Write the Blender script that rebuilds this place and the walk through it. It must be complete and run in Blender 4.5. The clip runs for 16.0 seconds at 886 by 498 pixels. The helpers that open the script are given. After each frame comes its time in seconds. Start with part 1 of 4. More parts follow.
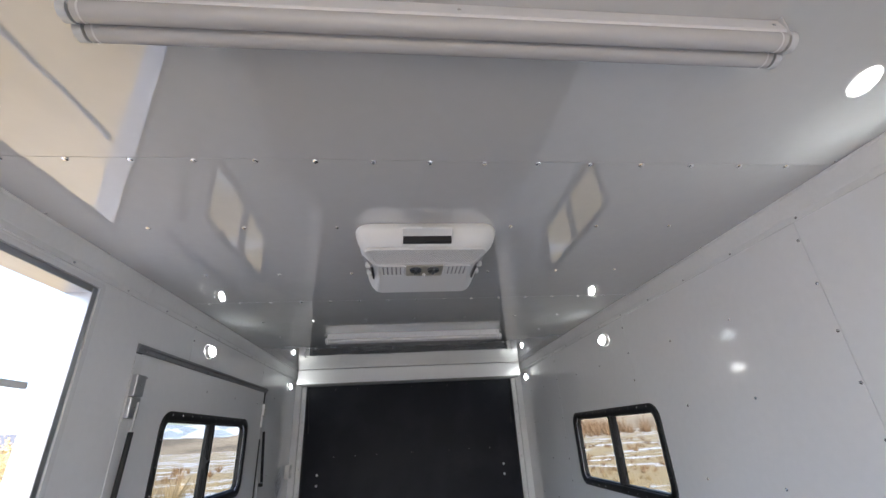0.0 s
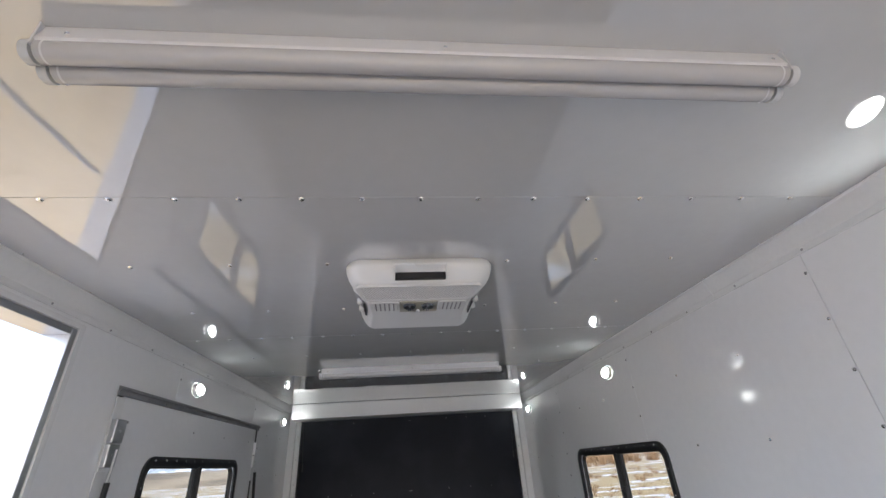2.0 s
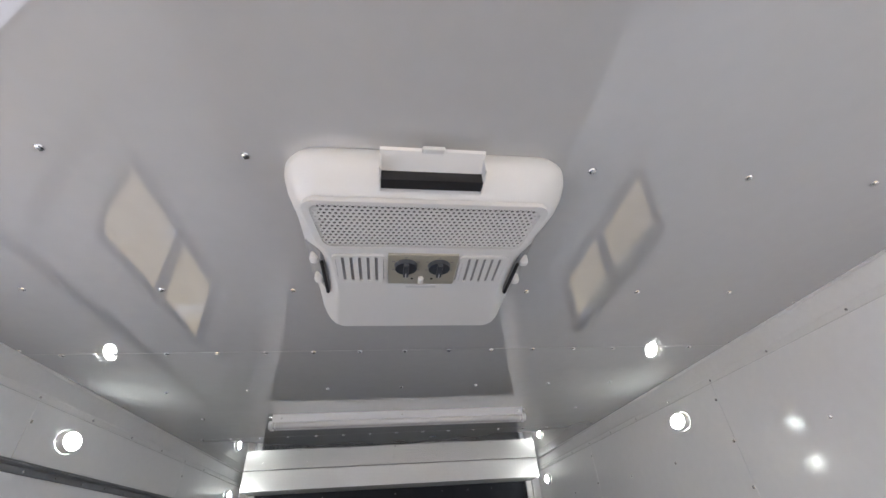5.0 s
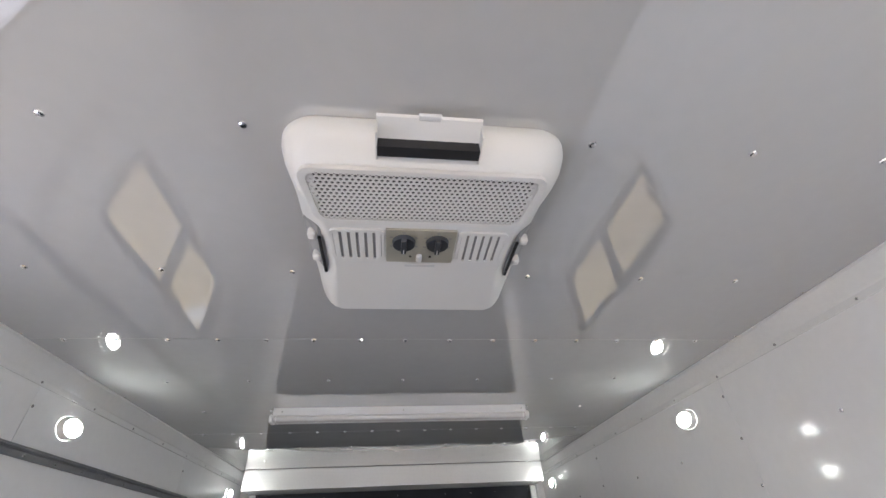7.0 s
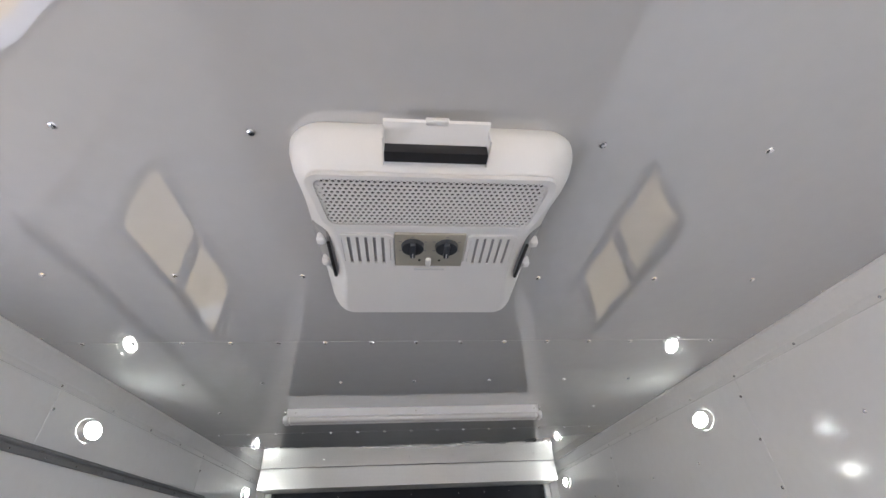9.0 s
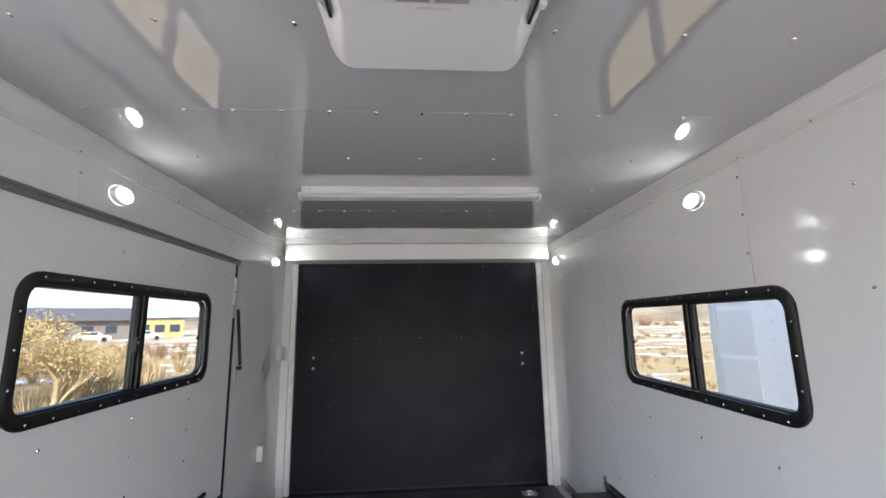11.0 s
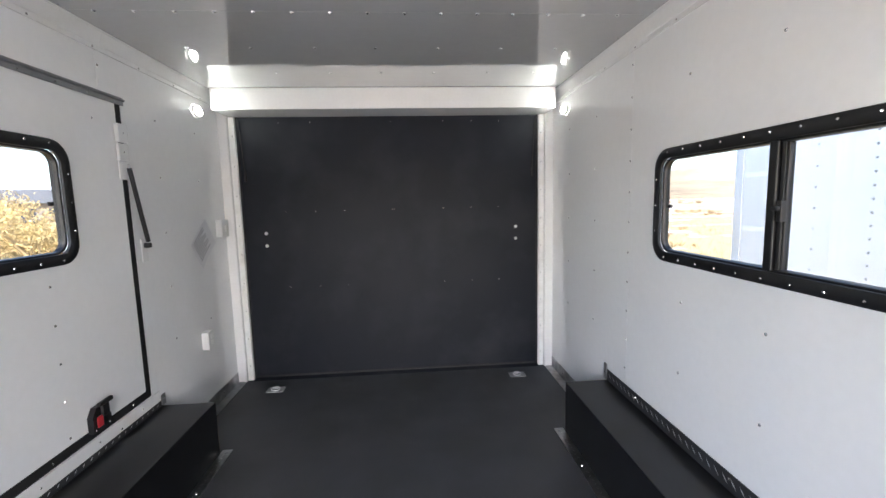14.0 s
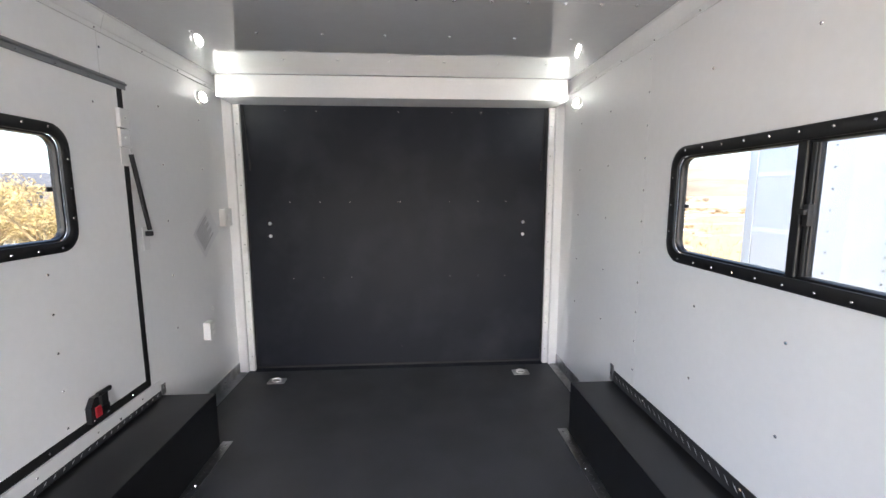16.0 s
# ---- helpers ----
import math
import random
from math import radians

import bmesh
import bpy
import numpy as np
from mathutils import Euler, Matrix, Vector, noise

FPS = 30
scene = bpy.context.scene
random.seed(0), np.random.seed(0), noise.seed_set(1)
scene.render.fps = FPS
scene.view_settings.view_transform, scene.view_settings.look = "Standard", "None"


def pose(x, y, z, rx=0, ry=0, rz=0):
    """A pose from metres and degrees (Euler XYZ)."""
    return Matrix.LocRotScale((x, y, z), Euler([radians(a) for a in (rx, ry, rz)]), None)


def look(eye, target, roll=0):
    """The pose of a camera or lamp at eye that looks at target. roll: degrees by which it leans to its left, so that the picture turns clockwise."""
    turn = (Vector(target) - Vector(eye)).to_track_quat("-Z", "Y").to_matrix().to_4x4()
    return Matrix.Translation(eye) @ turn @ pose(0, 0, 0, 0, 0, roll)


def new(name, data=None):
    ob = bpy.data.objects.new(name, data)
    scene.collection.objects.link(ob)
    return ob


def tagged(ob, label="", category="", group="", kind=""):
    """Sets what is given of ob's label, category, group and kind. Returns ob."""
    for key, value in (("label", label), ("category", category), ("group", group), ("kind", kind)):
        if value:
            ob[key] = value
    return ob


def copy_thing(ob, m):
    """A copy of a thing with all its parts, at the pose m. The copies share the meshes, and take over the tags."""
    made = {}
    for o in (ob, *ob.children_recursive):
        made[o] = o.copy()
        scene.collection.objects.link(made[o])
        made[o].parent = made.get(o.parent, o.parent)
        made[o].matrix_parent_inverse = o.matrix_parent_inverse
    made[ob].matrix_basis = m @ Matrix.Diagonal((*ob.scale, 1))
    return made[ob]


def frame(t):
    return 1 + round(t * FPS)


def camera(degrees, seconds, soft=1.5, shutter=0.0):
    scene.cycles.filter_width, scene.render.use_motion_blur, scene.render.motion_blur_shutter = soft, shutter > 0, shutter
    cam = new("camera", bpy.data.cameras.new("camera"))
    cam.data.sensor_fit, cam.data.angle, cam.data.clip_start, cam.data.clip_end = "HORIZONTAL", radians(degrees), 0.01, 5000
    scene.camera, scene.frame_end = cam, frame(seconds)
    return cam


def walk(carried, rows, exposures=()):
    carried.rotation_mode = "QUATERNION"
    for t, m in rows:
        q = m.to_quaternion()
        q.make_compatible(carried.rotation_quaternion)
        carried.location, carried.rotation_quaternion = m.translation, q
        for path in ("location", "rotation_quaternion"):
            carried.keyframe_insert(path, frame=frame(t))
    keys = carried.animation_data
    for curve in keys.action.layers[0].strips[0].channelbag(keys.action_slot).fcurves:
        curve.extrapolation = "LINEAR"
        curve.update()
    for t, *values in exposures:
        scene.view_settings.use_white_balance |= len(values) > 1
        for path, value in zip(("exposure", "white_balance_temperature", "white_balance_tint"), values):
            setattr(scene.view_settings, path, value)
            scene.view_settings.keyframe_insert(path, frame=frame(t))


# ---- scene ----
cam = camera(93.8, 16.0)
PATH = [
    (0, (-0.106, 0.021, 1.472), (0.098, 1.836, 2.287), -3.2),
    (0.5, (-0.104, 0.028, 1.477), (0.11, 1.831, 2.315), -3.6),
    (1, (-0.093, 0.034, 1.481), (0.116, 1.816, 2.365), -3.8),
    (1.5, (-0.087, 0.044, 1.525), (0.11, 1.806, 2.45), -3.7),
    (2, (-0.08, 0.05, 1.528), (0.127, 1.813, 2.45), -3.9),
    (2.5, (-0.091, 0.118, 1.499), (0.134, 1.891, 2.398), -4.1),
    (3, (-0.127, 0.345, 1.554), (0.135, 2.093, 2.489), -4.6),
    (3.5, (-0.157, 0.544, 1.579), (0.161, 2.26, 2.556), -5.6),
    (4, (-0.138, 0.717, 1.613), (0.185, 2.373, 2.688), -5.9),
    (4.2, (-0.123, 0.779, 1.624), (0.183, 2.411, 2.738), -5.7),
    (6.5, (-0.058, 0.877, 1.533), (0.17, 2.474, 2.716), -3.5),
    (7, (-0.06, 0.889, 1.551), (0.161, 2.48, 2.743), -3.2),
    (7.5, (-0.067, 0.895, 1.554), (0.148, 2.476, 2.76), -3.3),
    (8, (-0.057, 0.887, 1.574), (0.128, 2.467, 2.786), -2.9),
    (8.2, (-0.058, 0.882, 1.571), (0.118, 2.463, 2.784), -3.0),
    (10.3, (-0.053, 0.896, 1.548), (0.108, 2.721, 2.348), -1.7),
    (10.5, (-0.065, 0.898, 1.53), (0.092, 2.776, 2.2), -1.4),
    (11, (-0.049, 0.928, 1.463), (0.089, 2.893, 1.807), -1.0),
    (11.5, (-0.04, 0.998, 1.412), (0.105, 2.992, 1.465), -1.0),
    (12, (-0.064, 1.208, 1.364), (0.098, 3.197, 1.232), -1.1),
    (12.5, (-0.039, 1.385, 1.356), (0.171, 3.359, 1.114), -1.2),
    (13, (0.052, 1.535, 1.361), (0.236, 3.516, 1.153), -1.5),
    (13.5, (0.107, 1.629, 1.358), (0.252, 3.612, 1.141), -1.6),
    (14, (0.135, 1.649, 1.37), (0.282, 3.631, 1.14), -1.4),
    (14.5, (0.135, 1.669, 1.368), (0.284, 3.648, 1.125), -1.1),
    (15, (0.125, 1.683, 1.388), (0.271, 3.663, 1.145), -0.7),
    (15.5, (0.115, 1.693, 1.383), (0.262, 3.671, 1.126), -0.3),
    (16, (0.124, 1.701, 1.379), (0.253, 3.679, 1.113), -0.1),
]
EXPOSURES = [(0.0, 2.08, 5750, 14), (3.0, 2.2, 5750, 14), (4.0, 2.4, 5800, 14), (7.0, 2.65, 5900, 14), (10.5, 2.6, 5900, 14), (12.0, 2.95, 5950, 14), (13.5, 3.35, 6000, 14), (16.0, 3.47, 6050, 15)]
walk(cam, [(t, look(eye, target, roll)) for t, eye, target, roll in PATH], EXPOSURES)

# ---- light ----
SUN_EL, SUN_AZ = radians(36), radians(180)
world = bpy.data.worlds.new("sky")
scene.world = world
world.use_nodes = True
wn = world.node_tree
sky = wn.nodes.new("ShaderNodeTexSky")
sky.sky_type = "NISHITA"
sky.sun_disc = False
sky.sun_elevation, sky.sun_rotation = SUN_EL, SUN_AZ
sky.dust_density = 2.0
wn.nodes["Background"].inputs["Strength"].default_value = 0.15
wn.links.new(sky.outputs["Color"], wn.nodes["Background"].inputs["Color"])
sun_data = bpy.data.lights.new("sun", "SUN")
sun_data.energy, sun_data.angle, sun_data.color = 3.0, radians(0.5), (1.0, 0.95, 0.87)
sun = new("sun", sun_data)
sun_from = Vector((math.sin(SUN_AZ) * math.cos(SUN_EL), math.cos(SUN_AZ) * math.cos(SUN_EL), math.sin(SUN_EL)))
sun.matrix_world = look(sun_from * 40, (0, 0, 0))
LED_POWER = 17.0


# ---- materials ----
def material(name, color, rough=0.5, metal=0.0, vary=0.06, scale=6.0, grain=60.0, bump=0.05, wave=0.0, wave_scale=1.5,
             second=None, rough_vary=0.08, coat=0.0, per_object=0.0, island=0.0, stretch=(1, 1, 1), contrast=(0.35, 0.65), spec=0.5):
    m = bpy.data.materials.new(name)
    m.use_nodes = True
    nt = m.node_tree
    n, link = nt.nodes, nt.links
    b = n["Principled BSDF"]
    b.inputs["Metallic"].default_value = metal
    b.inputs["Coat Weight"].default_value = coat
    b.inputs["Specular IOR Level"].default_value = spec
    b.inputs["Coat Roughness"].default_value = 0.03
    tc = n.new("ShaderNodeTexCoord")
    mp = n.new("ShaderNodeMapping")
    mp.inputs["Scale"].default_value = stretch
    link.new(tc.outputs["Object"], mp.inputs["Vector"])
    big = n.new("ShaderNodeTexNoise")
    big.inputs["Scale"].default_value, big.inputs["Detail"].default_value = scale, 6
    link.new(mp.outputs[0], big.inputs["Vector"])
    ramp = n.new("ShaderNodeMapRange")
    ramp.inputs["From Min"].default_value, ramp.inputs["From Max"].default_value = contrast
    link.new(big.outputs["Fac"], ramp.inputs["Value"])
    mix = n.new("ShaderNodeMix")
    mix.data_type = "RGBA"
    c2 = second or tuple(max(0.0, c * (1 - vary)) for c in color)
    mix.inputs["A"].default_value, mix.inputs["B"].default_value = (*color, 1), (*c2, 1)
    link.new(ramp.outputs[0], mix.inputs["Factor"])
    out = mix.outputs["Result"]
    fine = n.new("ShaderNodeTexNoise")
    fine.inputs["Scale"].default_value, fine.inputs["Detail"].default_value = grain, 4
    link.new(mp.outputs[0], fine.inputs["Vector"])
    tint = n.new("ShaderNodeHueSaturation")
    value = n.new("ShaderNodeMapRange")
    value.inputs["To Min"].default_value, value.inputs["To Max"].default_value = 1 - vary, 1 + vary
    link.new(fine.outputs["Fac"], value.inputs["Value"])
    last = value.outputs[0]
    if per_object or island:
        if per_object:
            src = n.new("ShaderNodeObjectInfo").outputs["Random"]
        else:
            src = n.new("ShaderNodeNewGeometry").outputs["Random Per Island"]
        amount = per_object or island
        more = n.new("ShaderNodeMapRange")
        more.inputs["To Min"].default_value, more.inputs["To Max"].default_value = 1 - amount, 1 + amount
        link.new(src, more.inputs["Value"])
        mul = n.new("ShaderNodeMath")
        mul.operation = "MULTIPLY"
        link.new(last, mul.inputs[0]), link.new(more.outputs[0], mul.inputs[1])
        last = mul.outputs[0]
    link.new(last, tint.inputs["Value"])
    link.new(out, tint.inputs["Color"])
    link.new(tint.outputs[0], b.inputs["Base Color"])
    rr = n.new("ShaderNodeMapRange")
    rr.inputs["To Min"].default_value, rr.inputs["To Max"].default_value = max(0.0, rough - rough_vary), min(1.0, rough + rough_vary)
    link.new(big.outputs["Fac"], rr.inputs["Value"])
    link.new(rr.outputs[0], b.inputs["Roughness"])
    bp = n.new("ShaderNodeBump")
    bp.inputs["Strength"].default_value, bp.inputs["Distance"].default_value = bump, 0.002
    link.new(fine.outputs["Fac"], bp.inputs["Height"])
    if wave:
        slow = n.new("ShaderNodeTexNoise")
        slow.inputs["Scale"].default_value, slow.inputs["Detail"].default_value = wave_scale, 1.0
        link.new(tc.outputs["Object"], slow.inputs["Vector"])
        b2 = n.new("ShaderNodeBump")
        b2.inputs["Strength"].default_value, b2.inputs["Distance"].default_value = 1.0, wave
        link.new(slow.outputs["Fac"], b2.inputs["Height"])
        link.new(b2.outputs[0], bp.inputs["Normal"])
    link.new(bp.outputs[0], b.inputs["Normal"])
    return m


def emitter(name, color, strength):
    m = bpy.data.materials.new(name)
    m.use_nodes = True
    b = m.node_tree.nodes["Principled BSDF"]
    b.inputs["Base Color"].default_value = (0.9, 0.9, 0.9, 1)
    b.inputs["Emission Color"].default_value = (*color, 1)
    b.inputs["Emission Strength"].default_value = strength
    return m


def glass_material(name, tint):
    m = bpy.data.materials.new(name)
    m.use_nodes = True
    n, link = m.node_tree.nodes, m.node_tree.links
    n.remove(n["Principled BSDF"])
    clear, gloss, mix = n.new("ShaderNodeBsdfTransparent"), n.new("ShaderNodeBsdfGlossy"), n.new("ShaderNodeMixShader")
    mix.inputs[0].default_value = 0.03
    clear.inputs["Color"].default_value = (*tint, 1)
    gloss.inputs["Roughness"].default_value = 0.01
    link.new(clear.outputs[0], mix.inputs[1]), link.new(gloss.outputs[0], mix.inputs[2])
    link.new(mix.outputs[0], n["Material Output"].inputs["Surface"])
    return m


# white sheet like the walls; the ceiling's shade is put into its grey
CEIL = material("glossy_white_shaded_ceiling_sheet", (0.52, 0.525, 0.53), 0.012, vary=0.03, scale=1.2, grain=25, bump=0.0, wave=0.0032, wave_scale=4.0, rough_vary=0.006, spec=1.0, coat=1.0)
WALL = material("glossy_white_wall_sheet", (0.85, 0.85, 0.855), 0.10, vary=0.03, scale=1.5, grain=30, bump=0.02, wave=0.006, wave_scale=1.8, rough_vary=0.05, per_object=0.015)
TRIM = material("white_painted_trim", (0.80, 0.80, 0.80), 0.22, vary=0.04, scale=4, bump=0.03, wave=0.003, wave_scale=4)
SCUFF = material("worn_white_trim", (0.80, 0.80, 0.79), 0.3, vary=0.06, scale=9, second=(0.62, 0.62, 0.60), contrast=(0.5, 0.8), bump=0.08)
BLACK = material("black_powder_coat", (0.009, 0.0092, 0.0108), 0.42, vary=0.15, scale=5, grain=250, bump=0.12, rough_vary=0.12)
RUBBER = material("black_rubber", (0.012, 0.012, 0.013), 0.62, vary=0.2, grain=120, bump=0.2)
FLOOR = material("charcoal_rubber_floor", (0.040, 0.0425, 0.050), 0.52, vary=0.12, scale=3.0, grain=380, bump=0.5, rough_vary=0.15, second=(0.035, 0.037, 0.041))
RAMP = material("black_coated_ramp_panel", (0.0100, 0.0118, 0.0175), 0.5, vary=0.2, scale=2.2, grain=320, bump=0.25, rough_vary=0.14, second=(0.023, 0.025, 0.031), contrast=(0.48, 0.75), spec=0.16, wave=0.004, wave_scale=2.5)
BOXTOP = material("black_painted_box_sheet", (0.0095, 0.0098, 0.0115), 0.32, vary=0.15, scale=4, grain=120, bump=0.04, rough_vary=0.08)
STEEL = material("zinc_steel", (0.55, 0.55, 0.56), 0.42, 1.0, vary=0.08, scale=30, bump=0.05)
CHECKER = material("diamond_plate_aluminium", (0.50, 0.50, 0.51), 0.32, 1.0, vary=0.12, scale=14, bump=0.08, second=(0.34, 0.34, 0.345))
CHECK_BLACK = material("blackened_diamond_plate", (0.045, 0.045, 0.048), 0.34, 0.3, vary=0.15, scale=14, bump=0.08)
LUG = material("worn_bright_lug", (0.70, 0.70, 0.70), 0.3, 1.0, vary=0.1, scale=20)
ALU = material("brushed_aluminium", (0.50, 0.51, 0.53), 0.35, 1.0, vary=0.08, scale=12, grain=180, bump=0.06, stretch=(1, 0.1, 1))
HINGE = material("grey_hinge_rail", (0.26, 0.265, 0.28), 0.38, 0.5, vary=0.1, scale=12, bump=0.06)
PLASTIC = material("white_moulded_plastic", (0.69, 0.69, 0.685), 0.34, vary=0.02, scale=6, grain=260, bump=0.02)
PLASTIC_GREY = material("grey_vent_plastic", (0.27, 0.27, 0.28), 0.42, vary=0.08, bump=0.06)
# near-black: painted shade inside grille and outlets, own colour of the slider dots
DARK = material("near_black_shade_and_dots", (0.012, 0.012, 0.014), 0.6, vary=0.15, bump=0.1)
BEIGE = material("champagne_control_plate", (0.47, 0.45, 0.38), 0.32, 0.35, vary=0.04, scale=10, bump=0.03)
KNOB = material("dark_blue_grey_knob", (0.045, 0.05, 0.06), 0.3, vary=0.08, bump=0.03)
TUBE = material("frosted_tube_cover", (0.46, 0.455, 0.46), 0.2, vary=0.02, scale=8, bump=0.0, coat=0.3)
TUBEBASE = material("white_pressed_base", (0.66, 0.66, 0.68), 0.3, vary=0.04, scale=6, bump=0.03)
TUBECAP = material("tube_end_cap", (0.58, 0.59, 0.60), 0.3, vary=0.05, bump=0.03)
RED = material("red_release_button", (0.42, 0.02, 0.03), 0.4, vary=0.08, bump=0.03)
PAPER = material("white_paper", (0.66, 0.66, 0.68), 0.7, vary=0.04, scale=8, bump=0.08)
INK = material("grey_print", (0.28, 0.28, 0.30), 0.7, vary=0.05)
CHROME = material("chrome_rim", (0.75, 0.75, 0.76), 0.12, 1.0, vary=0.03, bump=0.02)
LED = emitter("led_lens", (0.98, 0.98, 0.82), LED_POWER)
GLASS = glass_material("window_glass", (0.59, 0.60, 0.585))
NEIGHBOUR = material("neighbour_white_sheet", (0.86, 0.88, 0.90), 0.35, vary=0.03, scale=1.0, wave=0.004, wave_scale=1.5)
NEIGH_TRIM = material("neighbour_trim", (0.62, 0.64, 0.67), 0.4, 0.0, vary=0.05)
NEIGH_PLATE = material("neighbour_lattice_panel", (0.74, 0.76, 0.78), 0.4, vary=0.06, scale=3)
GROUND = material("straw_field_with_snow", (0.42, 0.32, 0.18), 0.9, vary=0.25, scale=0.35, grain=9, bump=0.6, second=(0.70, 0.71, 0.74), contrast=(0.54, 0.575), stretch=(0.45, 1.0, 1), spec=0.1)
STRAW = material("dry_straw", (0.42, 0.31, 0.15), 0.85, vary=0.2, island=0.25, spec=0.1)
BRUSH = material("red_brown_brush", (0.33, 0.21, 0.12), 0.9, vary=0.25, island=0.45, spec=0.1)
TWIG = material("pale_bare_twigs", (0.46, 0.35, 0.20), 0.85, vary=0.2, scale=3, spec=0.1)
BUD = material("yellow_brown_leaf_buds", (0.55, 0.42, 0.20), 0.8, vary=0.2, island=0.3, spec=0.1)
HILL = material("far_scrub_hill", (0.17, 0.14, 0.11), 0.95, vary=0.3, scale=0.05, grain=0.6, second=(0.40, 0.33, 0.24), stretch=(0.4, 0.4, 3.0), spec=0.05)
SNOWHILL = material("far_snowy_hill", (0.36, 0.40, 0.45), 0.95, vary=0.25, scale=0.03, grain=0.3, second=(0.80, 0.83, 0.88), contrast=(0.46, 0.56), spec=0.05)
PLATFORM = material("dark_grey_roof", (0.13, 0.13, 0.14), 0.95, vary=0.12, scale=1, spec=0.1)
SIDING = material("grey_brown_siding", (0.20, 0.17, 0.155), 0.9, vary=0.12, scale=1)
YELLOW = material("yellow_facade", (0.50, 0.37, 0.15), 0.7, vary=0.08, scale=1)
FARGLASS = material("dark_far_window", (0.05, 0.06, 0.08), 0.15, vary=0.1)
CARPAINT = material("car_paint_white", (0.75, 0.76, 0.78), 0.25, vary=0.03, coat=0.5)
CARDARK = material("car_paint_dark", (0.05, 0.055, 0.07), 0.25, vary=0.05, coat=0.5)


# ---- building helpers ----
def part(name, bm, mat, parent=None, label="", smooth=False, recalc=True):
    """Links a bmesh, given in world coordinates, as one mesh object under a thing or a part."""
    if recalc:
        bmesh.ops.recalc_face_normals(bm, faces=bm.faces)
    origin = Vector((0, 0, 0))
    top = parent
    while top is not None:
        origin += top.location
        top = top.parent
    bm.transform(Matrix.Translation(-origin))
    me = bpy.data.meshes.new(name)
    bm.to_mesh(me)
    bm.free()
    me.materials.append(mat)
    if smooth:
        me.polygons.foreach_set("use_smooth", [True] * len(me.polygons))
        me.set_sharp_from_angle(angle=radians(40))
    ob = new(name, me)
    ob.parent = parent
    if label:
        ob["label"] = label
    return ob


def thing(name, at, label, category, group="", kind=""):
    ob = new(name)
    ob.empty_display_size = 0.05
    ob.location = at
    return tagged(ob, label, category, group, kind)


def box(bm, x0, x1, y0, y1, z0, z1, bevel=0.0, seg=2):
    r = bmesh.ops.create_cube(bm, size=1)
    vs = r["verts"]
    bmesh.ops.scale(bm, vec=(abs(x1 - x0), abs(y1 - y0), abs(z1 - z0)), verts=vs)
    bmesh.ops.translate(bm, vec=((x0 + x1) / 2, (y0 + y1) / 2, (z0 + z1) / 2), verts=vs)
    if bevel:
        es = list({e for v in vs for e in v.link_edges})
        bmesh.ops.bevel(bm, geom=es, offset=bevel, segments=seg, affect="EDGES", profile=0.5)
    return bm


def abox(*a, **k):
    return box(bmesh.new(), *a, **k)


def rod(bm, a, b, r0, r1=None, n=12):
    a, b = Vector(a), Vector(b)
    d = b - a
    m = Matrix.Translation((a + b) / 2) @ d.to_track_quat("Z", "Y").to_matrix().to_4x4()
    bmesh.ops.create_cone(bm, cap_ends=True, segments=n, radius1=r0, radius2=r0 if r1 is None else r1, depth=d.length, matrix=m)
    return bm


def arod(*a, **k):
    return rod(bmesh.new(), *a, **k)


def rrect(u0, u1, v0, v1, r, n=6, far=None):
    """A rounded rectangle as a loop of (u, v); far: another radius at the corners of v1."""
    pts = []
    f, near = (r if far is None else far), r
    for cu, cv, start, r in ((u1 - f, v1 - f, 0, f), (u0 + f, v1 - f, 90, f), (u0 + near, v0 + near, 180, near), (u1 - near, v0 + near, 270, near)):
        for k in range(n + 1):
            a = radians(start + 90 * k / n)
            pts.append((cu + r * math.cos(a), cv + r * math.sin(a)))
    return pts


def loft(bm, loops, closed=False, cap0=False, cap1=False):
    """Faces between loops of equally many places."""
    rows = [[bm.verts.new(p) for p in loop] for loop in loops]
    pairs = list(zip(rows, rows[1:])) + ([(rows[-1], rows[0])] if closed else [])
    for a, b in pairs:
        for k in range(len(a)):
            j = (k + 1) % len(a)
            bm.faces.new((a[k], a[j], b[j], b[k]))
    if cap0:
        bm.faces.new(rows[0][::-1])
    if cap1:
        bm.faces.new(rows[-1])
    return bm


def ring_x(x0, x1, outer, inner):
    """A ring of rounded outline standing in the y-z plane, from x0 to x1, its inner edge softened."""
    o, i = outer, inner
    xm = x0 + (x1 - x0) * 0.75
    mid = [((a + c * 3) / 4, (b + d * 3) / 4) for (a, b), (c, d) in zip(o, i)]
    soft = [((a * 9 + c) / 10, (b * 9 + d) / 10) for (a, b), (c, d) in zip(o, i)]
    loops = [[(x0, *p) for p in o], [(xm, *p) for p in o], [(x1, *p) for p in soft], [(x1, *p) for p in mid], [(xm, *p) for p in i], [(x0, *p) for p in i]]
    return loft(bmesh.new(), loops, closed=True)


